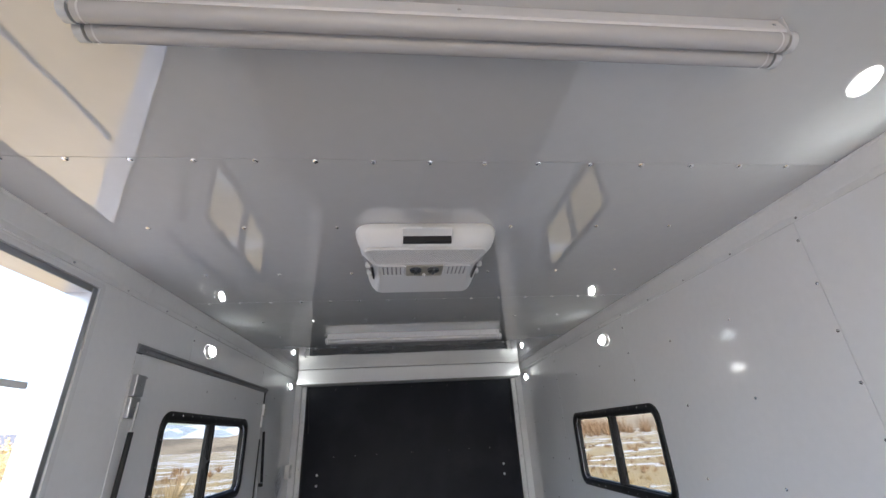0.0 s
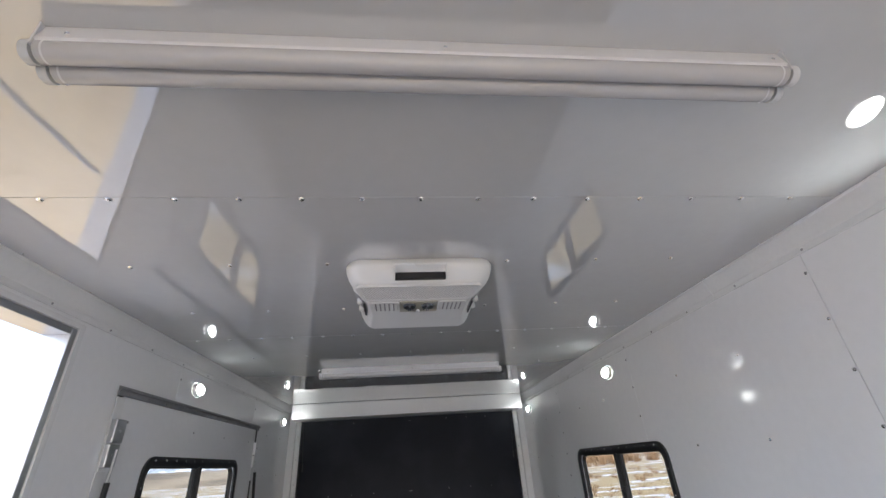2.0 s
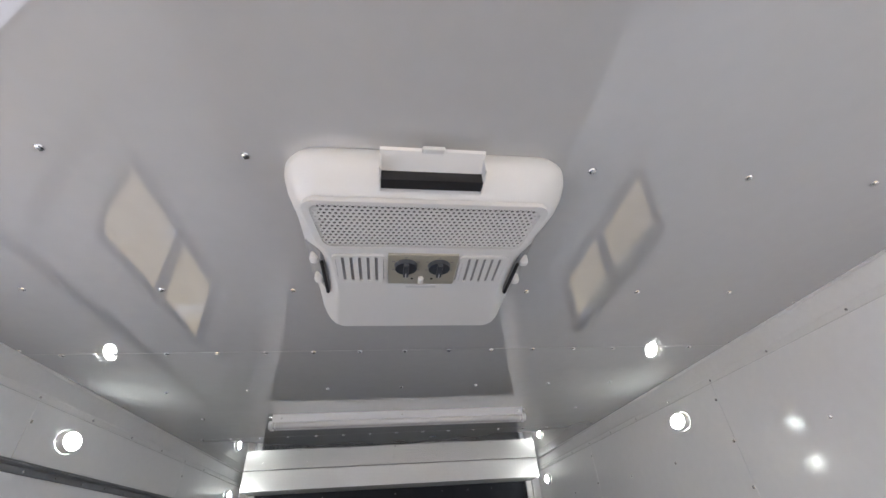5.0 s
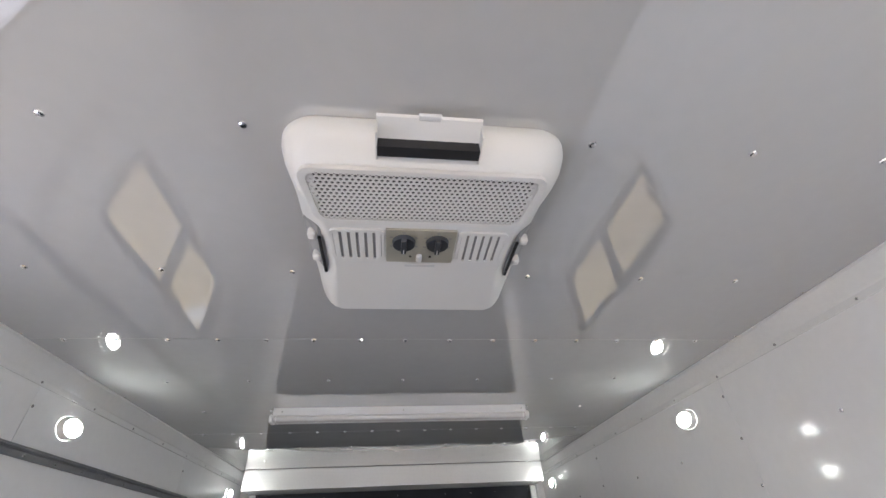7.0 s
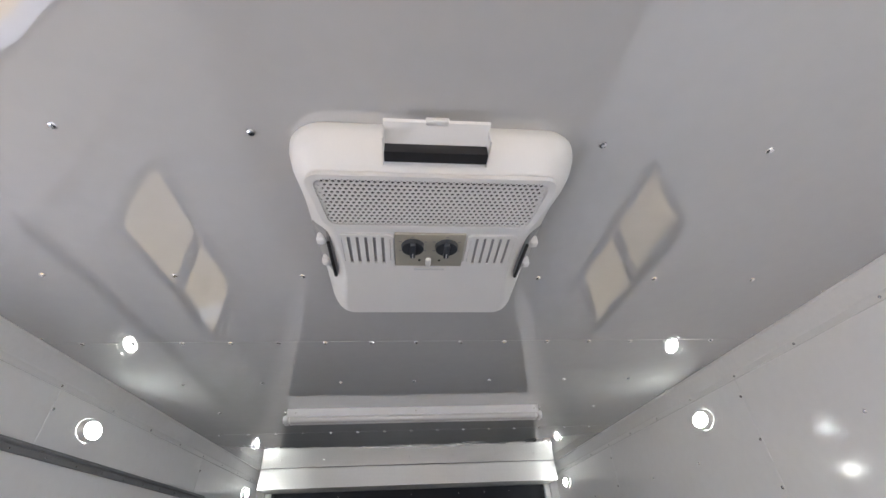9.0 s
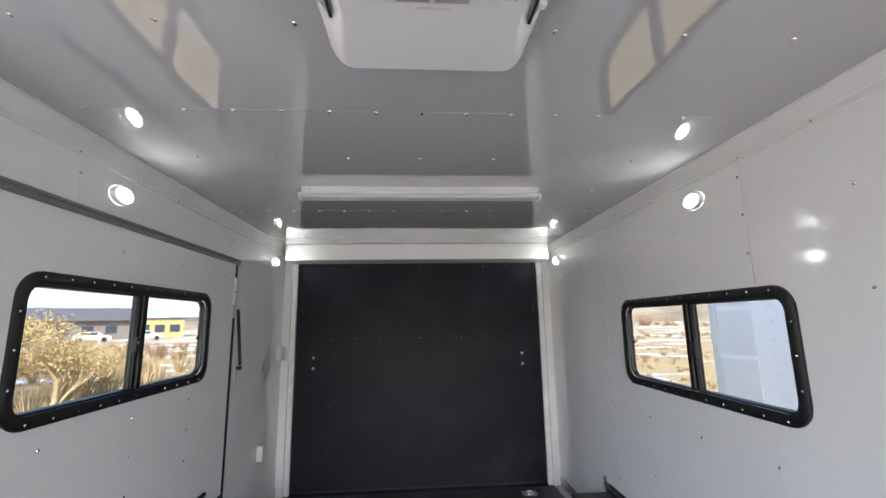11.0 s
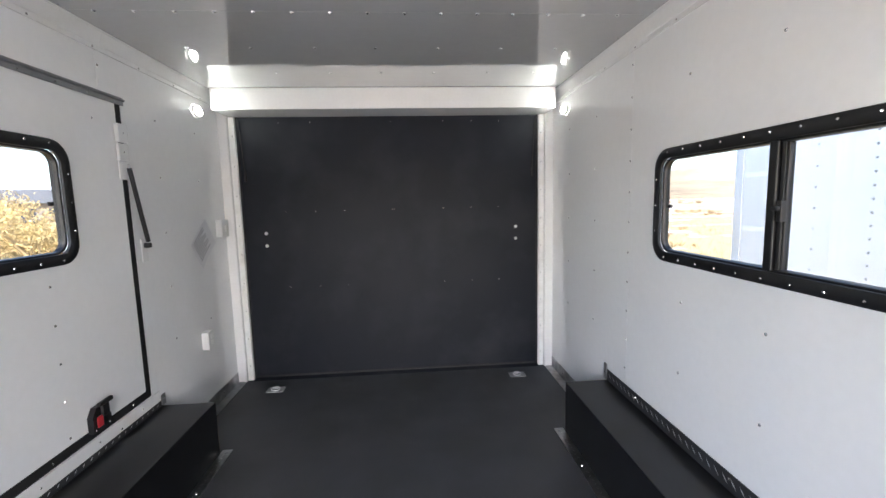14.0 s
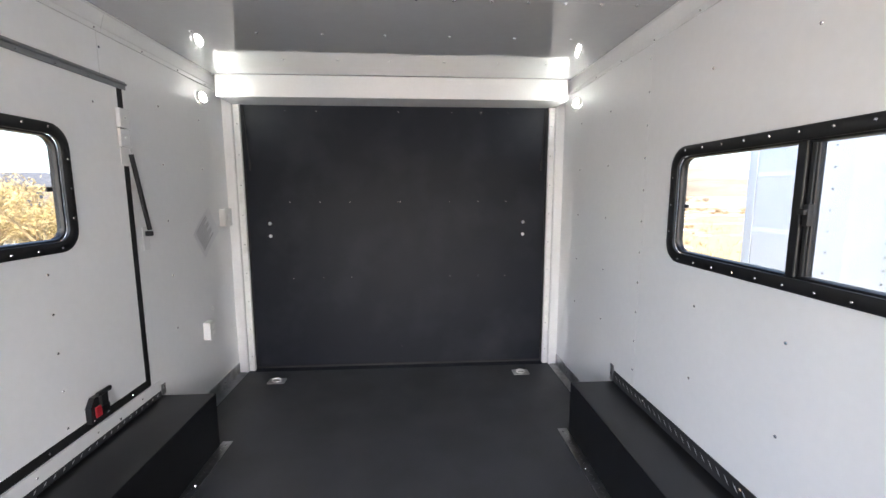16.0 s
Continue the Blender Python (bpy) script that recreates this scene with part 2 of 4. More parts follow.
def slab_grid(us, vs, solid, make):
    """A slab cut along lines us and vs, with the cells that solid(u, v) keeps. make(u, v, side) gives a place."""
    bm = bmesh.new()
    nu, nv = len(us) - 1, len(vs) - 1
    keep = {(i, j) for i in range(nu) for j in range(nv) if solid((us[i] + us[i + 1]) / 2, (vs[j] + vs[j + 1]) / 2)}
    cache = {}

    def v(i, j, s):
        if (i, j, s) not in cache:
            cache[i, j, s] = bm.verts.new(make(us[i], vs[j], s))
        return cache[i, j, s]

    for i, j in keep:
        for s in (0, 1):
            bm.faces.new((v(i, j, s), v(i + 1, j, s), v(i + 1, j + 1, s), v(i, j + 1, s)))
        for di, dj, a, b in ((-1, 0, (i, j), (i, j + 1)), (1, 0, (i + 1, j), (i + 1, j + 1)), (0, -1, (i, j), (i + 1, j)), (0, 1, (i, j + 1), (i + 1, j + 1))):
            if (i + di, j + dj) not in keep:
                bm.faces.new((v(*a, 0), v(*b, 0), v(*b, 1), v(*a, 1)))
    return bm


def screw_mesh(r=0.0055, high=0.0028):
    bm = bmesh.new()
    loops = []
    for rr, h in ((r, 0.0), (r * 0.85, high * 0.6), (r * 0.45, high)):
        loops.append([(rr * math.cos(k * math.pi / 4), rr * math.sin(k * math.pi / 4), h) for k in range(8)])
    loft(bm, loops, cap1=True)
    box(bm, -r * 0.5, r * 0.5, -r * 0.12, r * 0.12, high, high + 0.0004)
    bmesh.ops.recalc_face_normals(bm, faces=bm.faces)
    me = bpy.data.meshes.new("screw")
    bm.to_mesh(me)
    bm.free()
    me.materials.append(CHROME)
    return me


SCREW = screw_mesh()


def screw(parent, at, normal, size=1.0):
    ob = new("screw", SCREW)
    ob.parent = parent
    top, origin = parent, Vector((0, 0, 0))
    while top is not None:
        origin += top.location
        top = top.parent
    q = Vector(normal).to_track_quat("Z", "Y") @ Euler((0, 0, random.uniform(0, 3.1))).to_quaternion()
    ob.matrix_local = Matrix.LocRotScale(Vector(at) - origin, q, (size, size, size))
    return ob


# ---- plan ----
W = 1.25                      # half the inner width
BACK, REAR = -1.35, 4.93       # the front wall with its added opening, and the ramp
CEIL_Z = 2.165
WIN_R = (2.268, 3.472, 1.083, 1.572)
WIN_L = (2.258, 3.470, 1.155, 1.645)
DOOR = (0.76, 1.632, 0.02, 2.045)
HATCH = (1.955, 3.828, 0.395, 1.895)
BOX_TOP, BOX_END, BOX_START = 0.305, 3.905, 0.9
SEAMS = (-0.09, 1.18, 2.43, 3.695)
CSEAMS = (-0.30, 0.967, 2.238, 3.509)

# floor
floor = part("floor", abox(-W - 0.04, W + 0.04, BACK - 0.05, REAR + 0.06, -0.08, 0.0), FLOOR)
tagged(floor, "charcoal textured rubber floor of the trailer", "floor", kind="structure")

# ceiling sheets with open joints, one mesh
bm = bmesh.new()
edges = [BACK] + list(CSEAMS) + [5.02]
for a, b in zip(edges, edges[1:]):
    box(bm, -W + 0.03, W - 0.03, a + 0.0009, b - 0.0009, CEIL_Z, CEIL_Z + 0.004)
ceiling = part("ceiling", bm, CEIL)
tagged(ceiling, "glossy white ceiling sheets with screwed seams, shade put into their grey", "ceiling", kind="structure")
roof = part("roof", abox(-W - 0.06, W + 0.06, BACK - 0.06, 5.06, CEIL_Z + 0.012, CEIL_Z + 0.06), TRIM)
tagged(roof, "white trailer roof above the ceiling", "roof", kind="structure")


def inside(y, z, r, pad=0.0):
    return r[0] - pad < y < r[1] + pad and r[2] - pad < z < r[3] + pad


def side_wall(name, s, holes, label):
    root = thing(name, (s * W, 1.5, 0), label, "wall", kind="structure")
    cuts = [BACK] + list(SEAMS) + [4.86]
    for a, b in zip(cuts, cuts[1:]):
        a, b = a + 0.0012, b - 0.0012
        us = sorted({a, b, *(u for h in holes for u in h[:2] if a < u < b)})
        vs = sorted({-0.05, CEIL_Z, *(v for h in holes for v in h[2:])})
        bm = slab_grid(us, vs, lambda u, v: not any(inside(u, v, h) for h in holes), lambda u, v, k: (s * (W + 0.04 * k), u, v))
        part("wall_panel", bm, WALL, root)
    return root


rim = 0.03
hole_r = (WIN_R[0] + rim, WIN_R[1] - rim, WIN_R[2] + rim, WIN_R[3] - rim)
hole_l = (WIN_L[0] + rim, WIN_L[1] - rim, WIN_L[2] + rim, WIN_L[3] - rim)
wall_right = side_wall("wall_right", 1, [hole_r], "glossy white sheet wall with screws and seams")
wall_left = side_wall("wall_left", -1, [DOOR, HATCH], "glossy white sheet wall with doorway and hatch")
# opening out of view, added to let more daylight into the trailer
OPEN = (-1.14, 1.14, -0.06, 2.03)
wall_front = part("wall_front", slab_grid([-W - 0.04, OPEN[0], OPEN[1], W + 0.04], [-0.05, OPEN[3], CEIL_Z], lambda u, v: not inside(u, v, OPEN), lambda u, v, k: (u, BACK - 0.05 * k, v)), WALL)
tagged(wall_front, "plain white end wall around an unseen opening added for daylight", "wall", kind="structure")

# coves between walls and ceiling, in lengths that butt together
for s in (-1, 1):
    cove = thing("cove_trim", (s * W, 1.5, 2.08), "white angled cove trim along the ceiling edge", "trim", kind="structure")
    cuts = [BACK, -0.60, 0.55, 1.60 if s > 0 else 1.93, 3.68 if s > 0 else 3.72, 4.86]
    for a, b in zip(cuts, cuts[1:]):
        bm = bmesh.new()
        prof = [(W, 2.078), (W - 0.006, 2.078), (W - 0.006, 2.100), (W - 0.009, 2.104), (W - 0.027, 2.158), (W - 0.034, 2.1625), (W - 0.034, CEIL_Z), (W, CEIL_Z)]
        loft(bm, [[(s * x, a + 0.0008, z) for x, z in prof], [(s * x, b - 0.0008, z) for x, z in prof]], cap0=True, cap1=True)
        part("trim_length", bm, TRIM, cove)
    y = -0.1
    while y < 4.8:
        if abs(y - 4.57) > 0.05:
            screw(cove, (s * (W - 0.006), y, 2.088), (-s, 0, 0), 0.9)
            screw(cove, (s * (W - 0.040), y + 0.1, CEIL_Z), (0, 0, -1), 1.1)
        y += 0.315

# ---- windows ----
def sliding_window(name, s, r, label):
    y0, y1, z0, z1 = r
    root = thing(name, (s * W, (y0 + y1) / 2, z0), label, "window", kind="structure")
    outer = rrect(y0, y1, z0, z1, 0.085)
    inner = rrect(y0 + 0.042, y1 - 0.042, z0 + 0.042, z1 - 0.042, 0.052)
    fr = part("window_frame", ring_x(s * W, s * (W - 0.014), outer, inner), BLACK, root, "black powder-coated clamp ring", True)
    deep = rrect(y0 + 0.040, y1 - 0.040, z0 + 0.040, z1 - 0.040, 0.054)
    sash = rrect(y0 + 0.052, y1 - 0.052, z0 + 0.051, z1 - 0.051, 0.046)
    part("sash", ring_x(s * (W + 0.030), s * (W + 0.004), deep, sash), BLACK, root, "", True)
    ym = (y0 + y1) / 2 - (0.044 if s > 0 else 0.018)
    part("mullion", abox(s * (W - 0.006), s * (W + 0.036), ym + 0.018, ym + 0.050, z0 + 0.044, z1 - 0.044, bevel=0.004), BLACK, root)
    part("slider_stile", abox(s * (W + 0.012), s * (W + 0.034), ym - 0.003, ym + 0.0175, z0 + 0.046, z1 - 0.046, bevel=0.004), BLACK, root)
    part("weather_strip", abox(s * (W + 0.004), s * (W + 0.011), ym + 0.001, ym + 0.014, z0 + 0.05, z1 - 0.05, bevel=0.002), RUBBER, root)
    latch = part("latch", abox(s * (W - 0.008), s * (W + 0.011), ym - 0.008, ym + 0.010, (z0 + z1) / 2 - 0.045, (z0 + z1) / 2 + 0.02, bevel=0.003), RUBBER, root)
    part("latch_lever", abox(s * (W - 0.02), s * (W - 0.0085), ym - 0.008, ym + 0.016, (z0 + z1) / 2 - 0.012, (z0 + z1) / 2 + 0.004, bevel=0.003), RUBBER, latch)
    for a, b, x in ((y0 + 0.045, ym + 0.004, 0.021), (ym + 0.03, y1 - 0.045, 0.013)):
        pane = part("pane", abox(s * (W + x), s * (W + x + 0.004), a, b, z0 + 0.045, z1 - 0.045), GLASS, root)
        pane.visible_shadow = False
    tab = part("pull_tab", abox(s * (W + 0.004), s * (W + 0.0125), y1 - 0.105, y1 - 0.080, (z0 + z1) / 2 - 0.012, (z0 + z1) / 2 + 0.004, bevel=0.003), RUBBER, root)
    n = 11
    for k in range(n):
        y = y0 + 0.09 + (y1 - y0 - 0.18) * k / (n - 1)
        for z in (z0 + 0.017, z1 - 0.017):
            screw(fr, (s * (W - 0.0142), y, z), (-s, 0, 0), 0.85)
    for k in range(3):
        z = z0 + 0.13 + (z1 - z0 - 0.26) * k / 2
        for y in (y0 + 0.017, y1 - 0.017):
            screw(fr, (s * (W - 0.0142), y, z), (-s, 0, 0), 0.85)
    return root


sliding_window("window_1", 1, WIN_R, "black-framed sliding window in the white wall")

# ---- side hatch: top-hinged white flap with its own window ----
hy0, hy1, hz0, hz1 = HATCH
hatch = thing("side_hatch", (-W, (hy0 + hy1) / 2, hz0), "white top-hinged side hatch with window and black seal", "hatch door")
g = 0.046
us = sorted([hy0 + g, hy1 - g, hole_l[0], hole_l[1]])
vs = sorted([hz0 + g, hz1 - 0.005, hole_l[2], hole_l[3]])
part("door_leaf", slab_grid(us, vs, lambda u, v: not inside(u, v, hole_l), lambda u, v, k: (-W + 0.004 - 0.04 * k, u, v)), WALL, hatch)
seal = bmesh.new()
loops = []
for x, e in ((-W - 0.03, 0.001), (-W - 0.001, 0.001), (-W + 0.003, 0.008), (-W + 0.003, g - 0.008), (-W - 0.001, g - 0.001), (-W - 0.03, g - 0.001)):
    loops.append([(x, y, z) for y, z in ((hy0 + e, hz0 + e), (hy1 - e, hz0 + e), (hy1 - e, hz1 - e * 0.2), (hy0 + e, hz1 - e * 0.2))])
part("seal", loft(seal, loops, closed=True), RUBBER, hatch, "black rubber edge seal")
part("edge_strip", abox(-W + 0.0034, -W + 0.0062, hy0 - 0.006, hy0 + 0.052, hz0 + 0.05, hz1 - 0.036, bevel=0.001), TRIM, hatch, "white strip over the near edge seal")
rail = bmesh.new()
box(rail, -W + 0.0045, -W + 0.011, hy0 - 0.01, hy1 + 0.01, hz1 - 0.032, hz1 + 0.006, bevel=0.002)
rod(rail, (-W + 0.013, hy0 - 0.01, hz1 - 0.006), (-W + 0.013, hy1 + 0.01, hz1 - 0.006), 0.006, n=8)
hr = part("hinge_rail", rail, HINGE, hatch, "grey aluminium hinge rail")
for k in range(12):
    screw(hr, (-W + 0.011, hy0 + 0.06 + k * (hy1 - hy0 - 0.12) / 11, hz1 - 0.022), (1, 0, 0), 0.7)
for y in (2.42, 2.866, 3.312):
    for k in range(5):
        screw(hatch, (-W + 0.004, y, 0.468 + 0.153 * k), (1, 0, 0))
for y in (2.06, 2.69, 3.14, 3.62):
    for z in (1.77,):
        screw(hatch, (-W + 0.004, y + 0.01, z), (1, 0, 0), 0.9)
for k in range(8):
    screw(hatch, (-W + 0.003, hy0 + 0.12 + k * 0.23, hz0 + 0.022), (1, 0, 0), 0.9)
sliding_window("window_2", -1, WIN_L, "black-framed sliding window in the side hatch")


def gas_strut(a, b, label, rod_share):
    """A gas strut from its upper to its lower fixing, with plates on the wall."""
    a, b = Vector(a), Vector(b)
    root = thing("gas_strut", tuple(b), label, "gas strut", "gas struts of the side hatch")
    d = (b - a).normalized()
    mid = a + (b - a) * rod_share
    part("cylinder", arod(mid, b - d * 0.02, 0.0105, n=14), RUBBER, root, "black strut cylinder", True)
    part("piston_rod", arod(a, mid, 0.0045, n=10), STEEL, root, "bright piston rod", True)
    for p in (b,):
        part("end_joint", abox(p.x - 0.022, p.x + 0.009, p.y - 0.011, p.y + 0.011, p.z - 0.013, p.z + 0.013, bevel=0.004), BLACK, root)
    part("top_plate", abox(-W + 0.0045, -W + 0.008, a.y - 0.030, a.y + 0.030, a.z - 0.075, a.z + 0.055, bevel=0.001), TRIM, root, "white fixing plate")
    part("bottom_plate", abox(-W + 0.0005, -W + 0.006, b.y - 0.020, b.y + 0.026, b.z - 0.085, b.z + 0.03, bevel=0.001), TRIM, root)
    return root


gas_strut((-W + 0.030, 3.795, 1.585), (-W + 0.030, 3.890, 1.18), "black gas strut holding the side hatch, far edge", 0.05)
gas_strut((-W + 0.040, 1.985, 1.66), (-W + 0.030, 1.978, 1.20), "black gas strut on the near hatch edge", 0.25)
# same white blocks at both edges; the near one's shade is put into grey metal
for y, deep, mat, look_ in ((3.755, 0.026, TRIM, "white"), (1.955, 0.030, ALU, "shade-greyed white")):
    bracket = thing("strut_bracket", (-W, y, 1.68), look_ + " two-piece bracket block at the hatch edge", "bracket", "hatch strut brackets")
    part("lower_block", abox(-W + 0.0065, -W + deep - 0.004, y, y + 0.069, 1.597, 1.680, bevel=0.004), mat, bracket)
    part("upper_block", abox(-W + 0.0065, -W + deep, y, y + 0.069, 1.684, 1.772, bevel=0.004), mat, bracket)
    for z in (1.64, 1.73):
        screw(bracket, (-W + deep - (0.004 if z < 1.68 else 0.0), y + 0.034, z), (1, 0, 0), 0.8)

latch = thing("hatch_latch", (-W, 3.450, 0.43), "black paddle latch with red button on the hatch", "latch")
bm = bmesh.new()
prof = [(3.400, 0.430), (3.505, 0.430), (3.505, 0.475), (3.485, 0.50), (3.485, 0.535), (3.425, 0.535), (3.400, 0.50)]
loft(bm, [[(-W + 0.0045, y, z) for y, z in prof], [(-W + 0.028, y, z) for y, z in prof]], cap0=True, cap1=True)
part("latch_body", bm, BLACK, latch)
part("lever", abox(-W + 0.0285, -W + 0.046, 3.425, 3.505, 0.535, 0.556, bevel=0.006), BLACK, latch)
part("lever_stem", abox(-W + 0.0285, -W + 0.040, 3.445, 3.485, 0.485, 0.5345, bevel=0.003), BLACK, latch)
part("release_button", abox(-W + 0.0285, -W + 0.036, 3.417, 3.450, 0.447, 0.495, bevel=0.004), RED, latch, "red release button")
for y, z in ((3.412, 0.440), (3.490, 0.44), (3.475, 0.515)):
    screw(latch, (-W + 0.0285, y, z), (1, 0, 0), 0.8)

# white ledge strip under the hatch
ledge = part("sill_trim", abox(-W + 0.0005, -W + 0.007, hy0 - 0.3, hy1 + 0.06, 0.338, 0.3945, bevel=0.001), TRIM)
tagged(ledge, "white sill strip under the side hatch", "trim", kind="structure")
for k in range(7):
    screw(ledge, (-W + 0.007, 2.0 + 0.29 * k, 0.366), (1, 0, 0), 0.8)

# ---- side doorway ----
dy0, dy1, dz0, dz1 = DOOR
door = thing("door_1", (-W, dy1, 0), "open side doorway with a blue-grey aluminium frame", "doorway", kind="structure")
part("jamb", abox(-W - 0.095, -W + 0.002, dy1 - 0.028, dy1 - 0.002, dz0, dz1 - 0.002, bevel=0.003), ALU, door)
part("jamb", abox(-W - 0.095, -W + 0.002, dy0 + 0.002, dy0 + 0.028, dz0, dz1 - 0.002, bevel=0.003), ALU, door)
part("head", abox(-W - 0.095, -W + 0.002, dy0 + 0.03, dy1 - 0.03, dz1 - 0.026, dz1 - 0.002, bevel=0.003), ALU, door)
part("threshold", abox(-W - 0.05, -W + 0.01, dy0 + 0.03, dy1 - 0.03, 0.001, 0.019, bevel=0.003), ALU, door)
part("casing", abox(-W + 0.0005, -W + 0.006, dy1 + 0.001, dy1 + 0.026, 0.0, dz1 + 0.02, bevel=0.001), TRIM, door)
part("head_casing", abox(-W + 0.0005, -W + 0.006, dy0, dy1, dz1 + 0.001, dz1 + 0.02, bevel=0.001), TRIM, door)
bar = part("hold_open_bar", abox(-W - 0.045, -W - 0.032, dy0 + 0.029, 1.505, 1.668, 1.690, bevel=0.003), TRIM, door, "white hold-open bar")

# ---- rear: header, jambs, ramp ----
header = part("header_beam", abox(-1.192, 1.192, 4.65, 5.0, 2.020, CEIL_Z - 0.002, bevel=0.004), TRIM)
tagged(header, "white boxed header beam above the ramp door", "beam", kind="structure")
for s in (-1, 1):
    jamb = thing("ramp_jamb", (s * 1.2, 4.9, 0), "scuffed white steel post beside the ramp", "post", kind="structure")
    part("post", abox(s * 1.186, s * (W + 0.04), 4.862, 5.0, 0.0, 2.16, bevel=0.003), TRIM, jamb)
    part("post_lip", abox(s * 1.143, s * 1.1855, 4.885, 5.0, 0.0, 2.018, bevel=0.004), SCUFF, jamb)
    part("post_bead", abox(s * 1.188, s * 1.200, 4.856, 4.8615, 0.0, 2.018, bevel=0.001), TRIM, jamb)
    for k in range(9):
        screw(jamb, (s * 1.160, 4.885, 0.12 + 0.22 * k), (0, -1, 0), 0.9)
ramp = thing("ramp_door", (0, 4.93, 0.03), "closed black coated ramp door", "ramp door")
part("ramp_panel", abox(-1.136, 1.136, 4.912, 4.97, 0.018, 2.034, bevel=0.004), RAMP, ramp)
part("ramp_gasket", loft(bmesh.new(), [[(x, 4.904, z) for x, z in ((-a, c), (a, c), (a, d), (-a, d))] for a, c, d in ((1.140, 0.014, 2.040), (1.128, 0.026, 2.026))]
     + [[(x, 4.914, z) for x, z in ((-a, c), (a, c), (a, d), (-a, d))] for a, c, d in ((1.128, 0.026, 2.026), (1.140, 0.014, 2.040))], closed=True), RUBBER, ramp)
bm = bmesh.new()
prof = [(4.865, 0.001), (4.902, 0.013), (4.96, 0.013), (4.96, 0.001)]
loft(bm, [[(-1.138, y, z) for y, z in prof], [(1.138, y, z) for y, z in prof]], cap0=True, cap1=True)
part("transition_flap", bm, RAMP, ramp)
for x in (-0.82, -0.596, -0.376, 0.386, 0.606, 0.824, -0.012, 0.006):
    screw(ramp, (x, 4.912, 1.316), (0, -1, 0), 0.75)
for x in (-0.82, -0.592, -0.376, 0.386, 0.606, 0.824):
    screw(ramp, (x, 4.912, 0.732), (0, -1, 0), 0.7)
for x in (-0.83, -0.6, 0.0, 0.4, 0.62, 0.83):
    screw(ramp, (x, 4.912, 1.98), (0, -1, 0), 0.7)
screw(ramp, (0.0, 4.912, 0.168), (0, -1, 0), 0.7)
for x in (-0.977, 0.964):
    for z in (1.06, 1.155):
        bm = bmesh.new()
        bmesh.ops.create_uvsphere(bm, u_segments=12, v_segments=6, radius=0.013, matrix=Matrix.Translation((x, 4.912, z)) @ Matrix.Diagonal((1, 0.5, 1, 1)))
        part("carriage_bolt", bm, LUG, ramp, "bright round bolt head", True)
for s in (-1, 1):
    cable = bmesh.new()
    rod(cable, (s * 1.118, 4.895, 2.0), (s * 1.095, 4.902, 1.62), 0.0035, n=6)
    box(cable, s * 1.089, s * 1.101, 4.895, 4.908, 1.55, 1.622, bevel=0.002)
    part("lift_cable", cable, RUBBER, ramp)

# ---- diamond plate ----
def lugs(bm, p0, along, across, normal, length, width, pitch=0.030, rows=0, half=0.0115):
    """Raised lens-shaped lugs in alternating slant over a strip."""
    along, across, normal, p0 = Vector(along), Vector(across), Vector(normal), Vector(p0)
    nx, ny = int(length / pitch), rows or max(1, int(width / pitch))
    for i in range(nx):
        for j in range(ny):
            c = p0 + along * ((i + 0.5) * pitch) + across * ((j + 0.5) * width / ny)
            a = radians(-45 if (i + j) % 2 and not rows else 45)
            u = along * math.cos(a) + across * math.sin(a)
            w = normal.cross(u)
            pts = [c - u * half, c + w * 0.0028, c + u * half, c - w * 0.0028]
            base = [bm.verts.new(p) for p in pts]
            tip = bm.verts.new(c + normal * 0.0018)
            for k in range(4):
                bm.faces.new((base[k], base[(k + 1) % 4], tip))


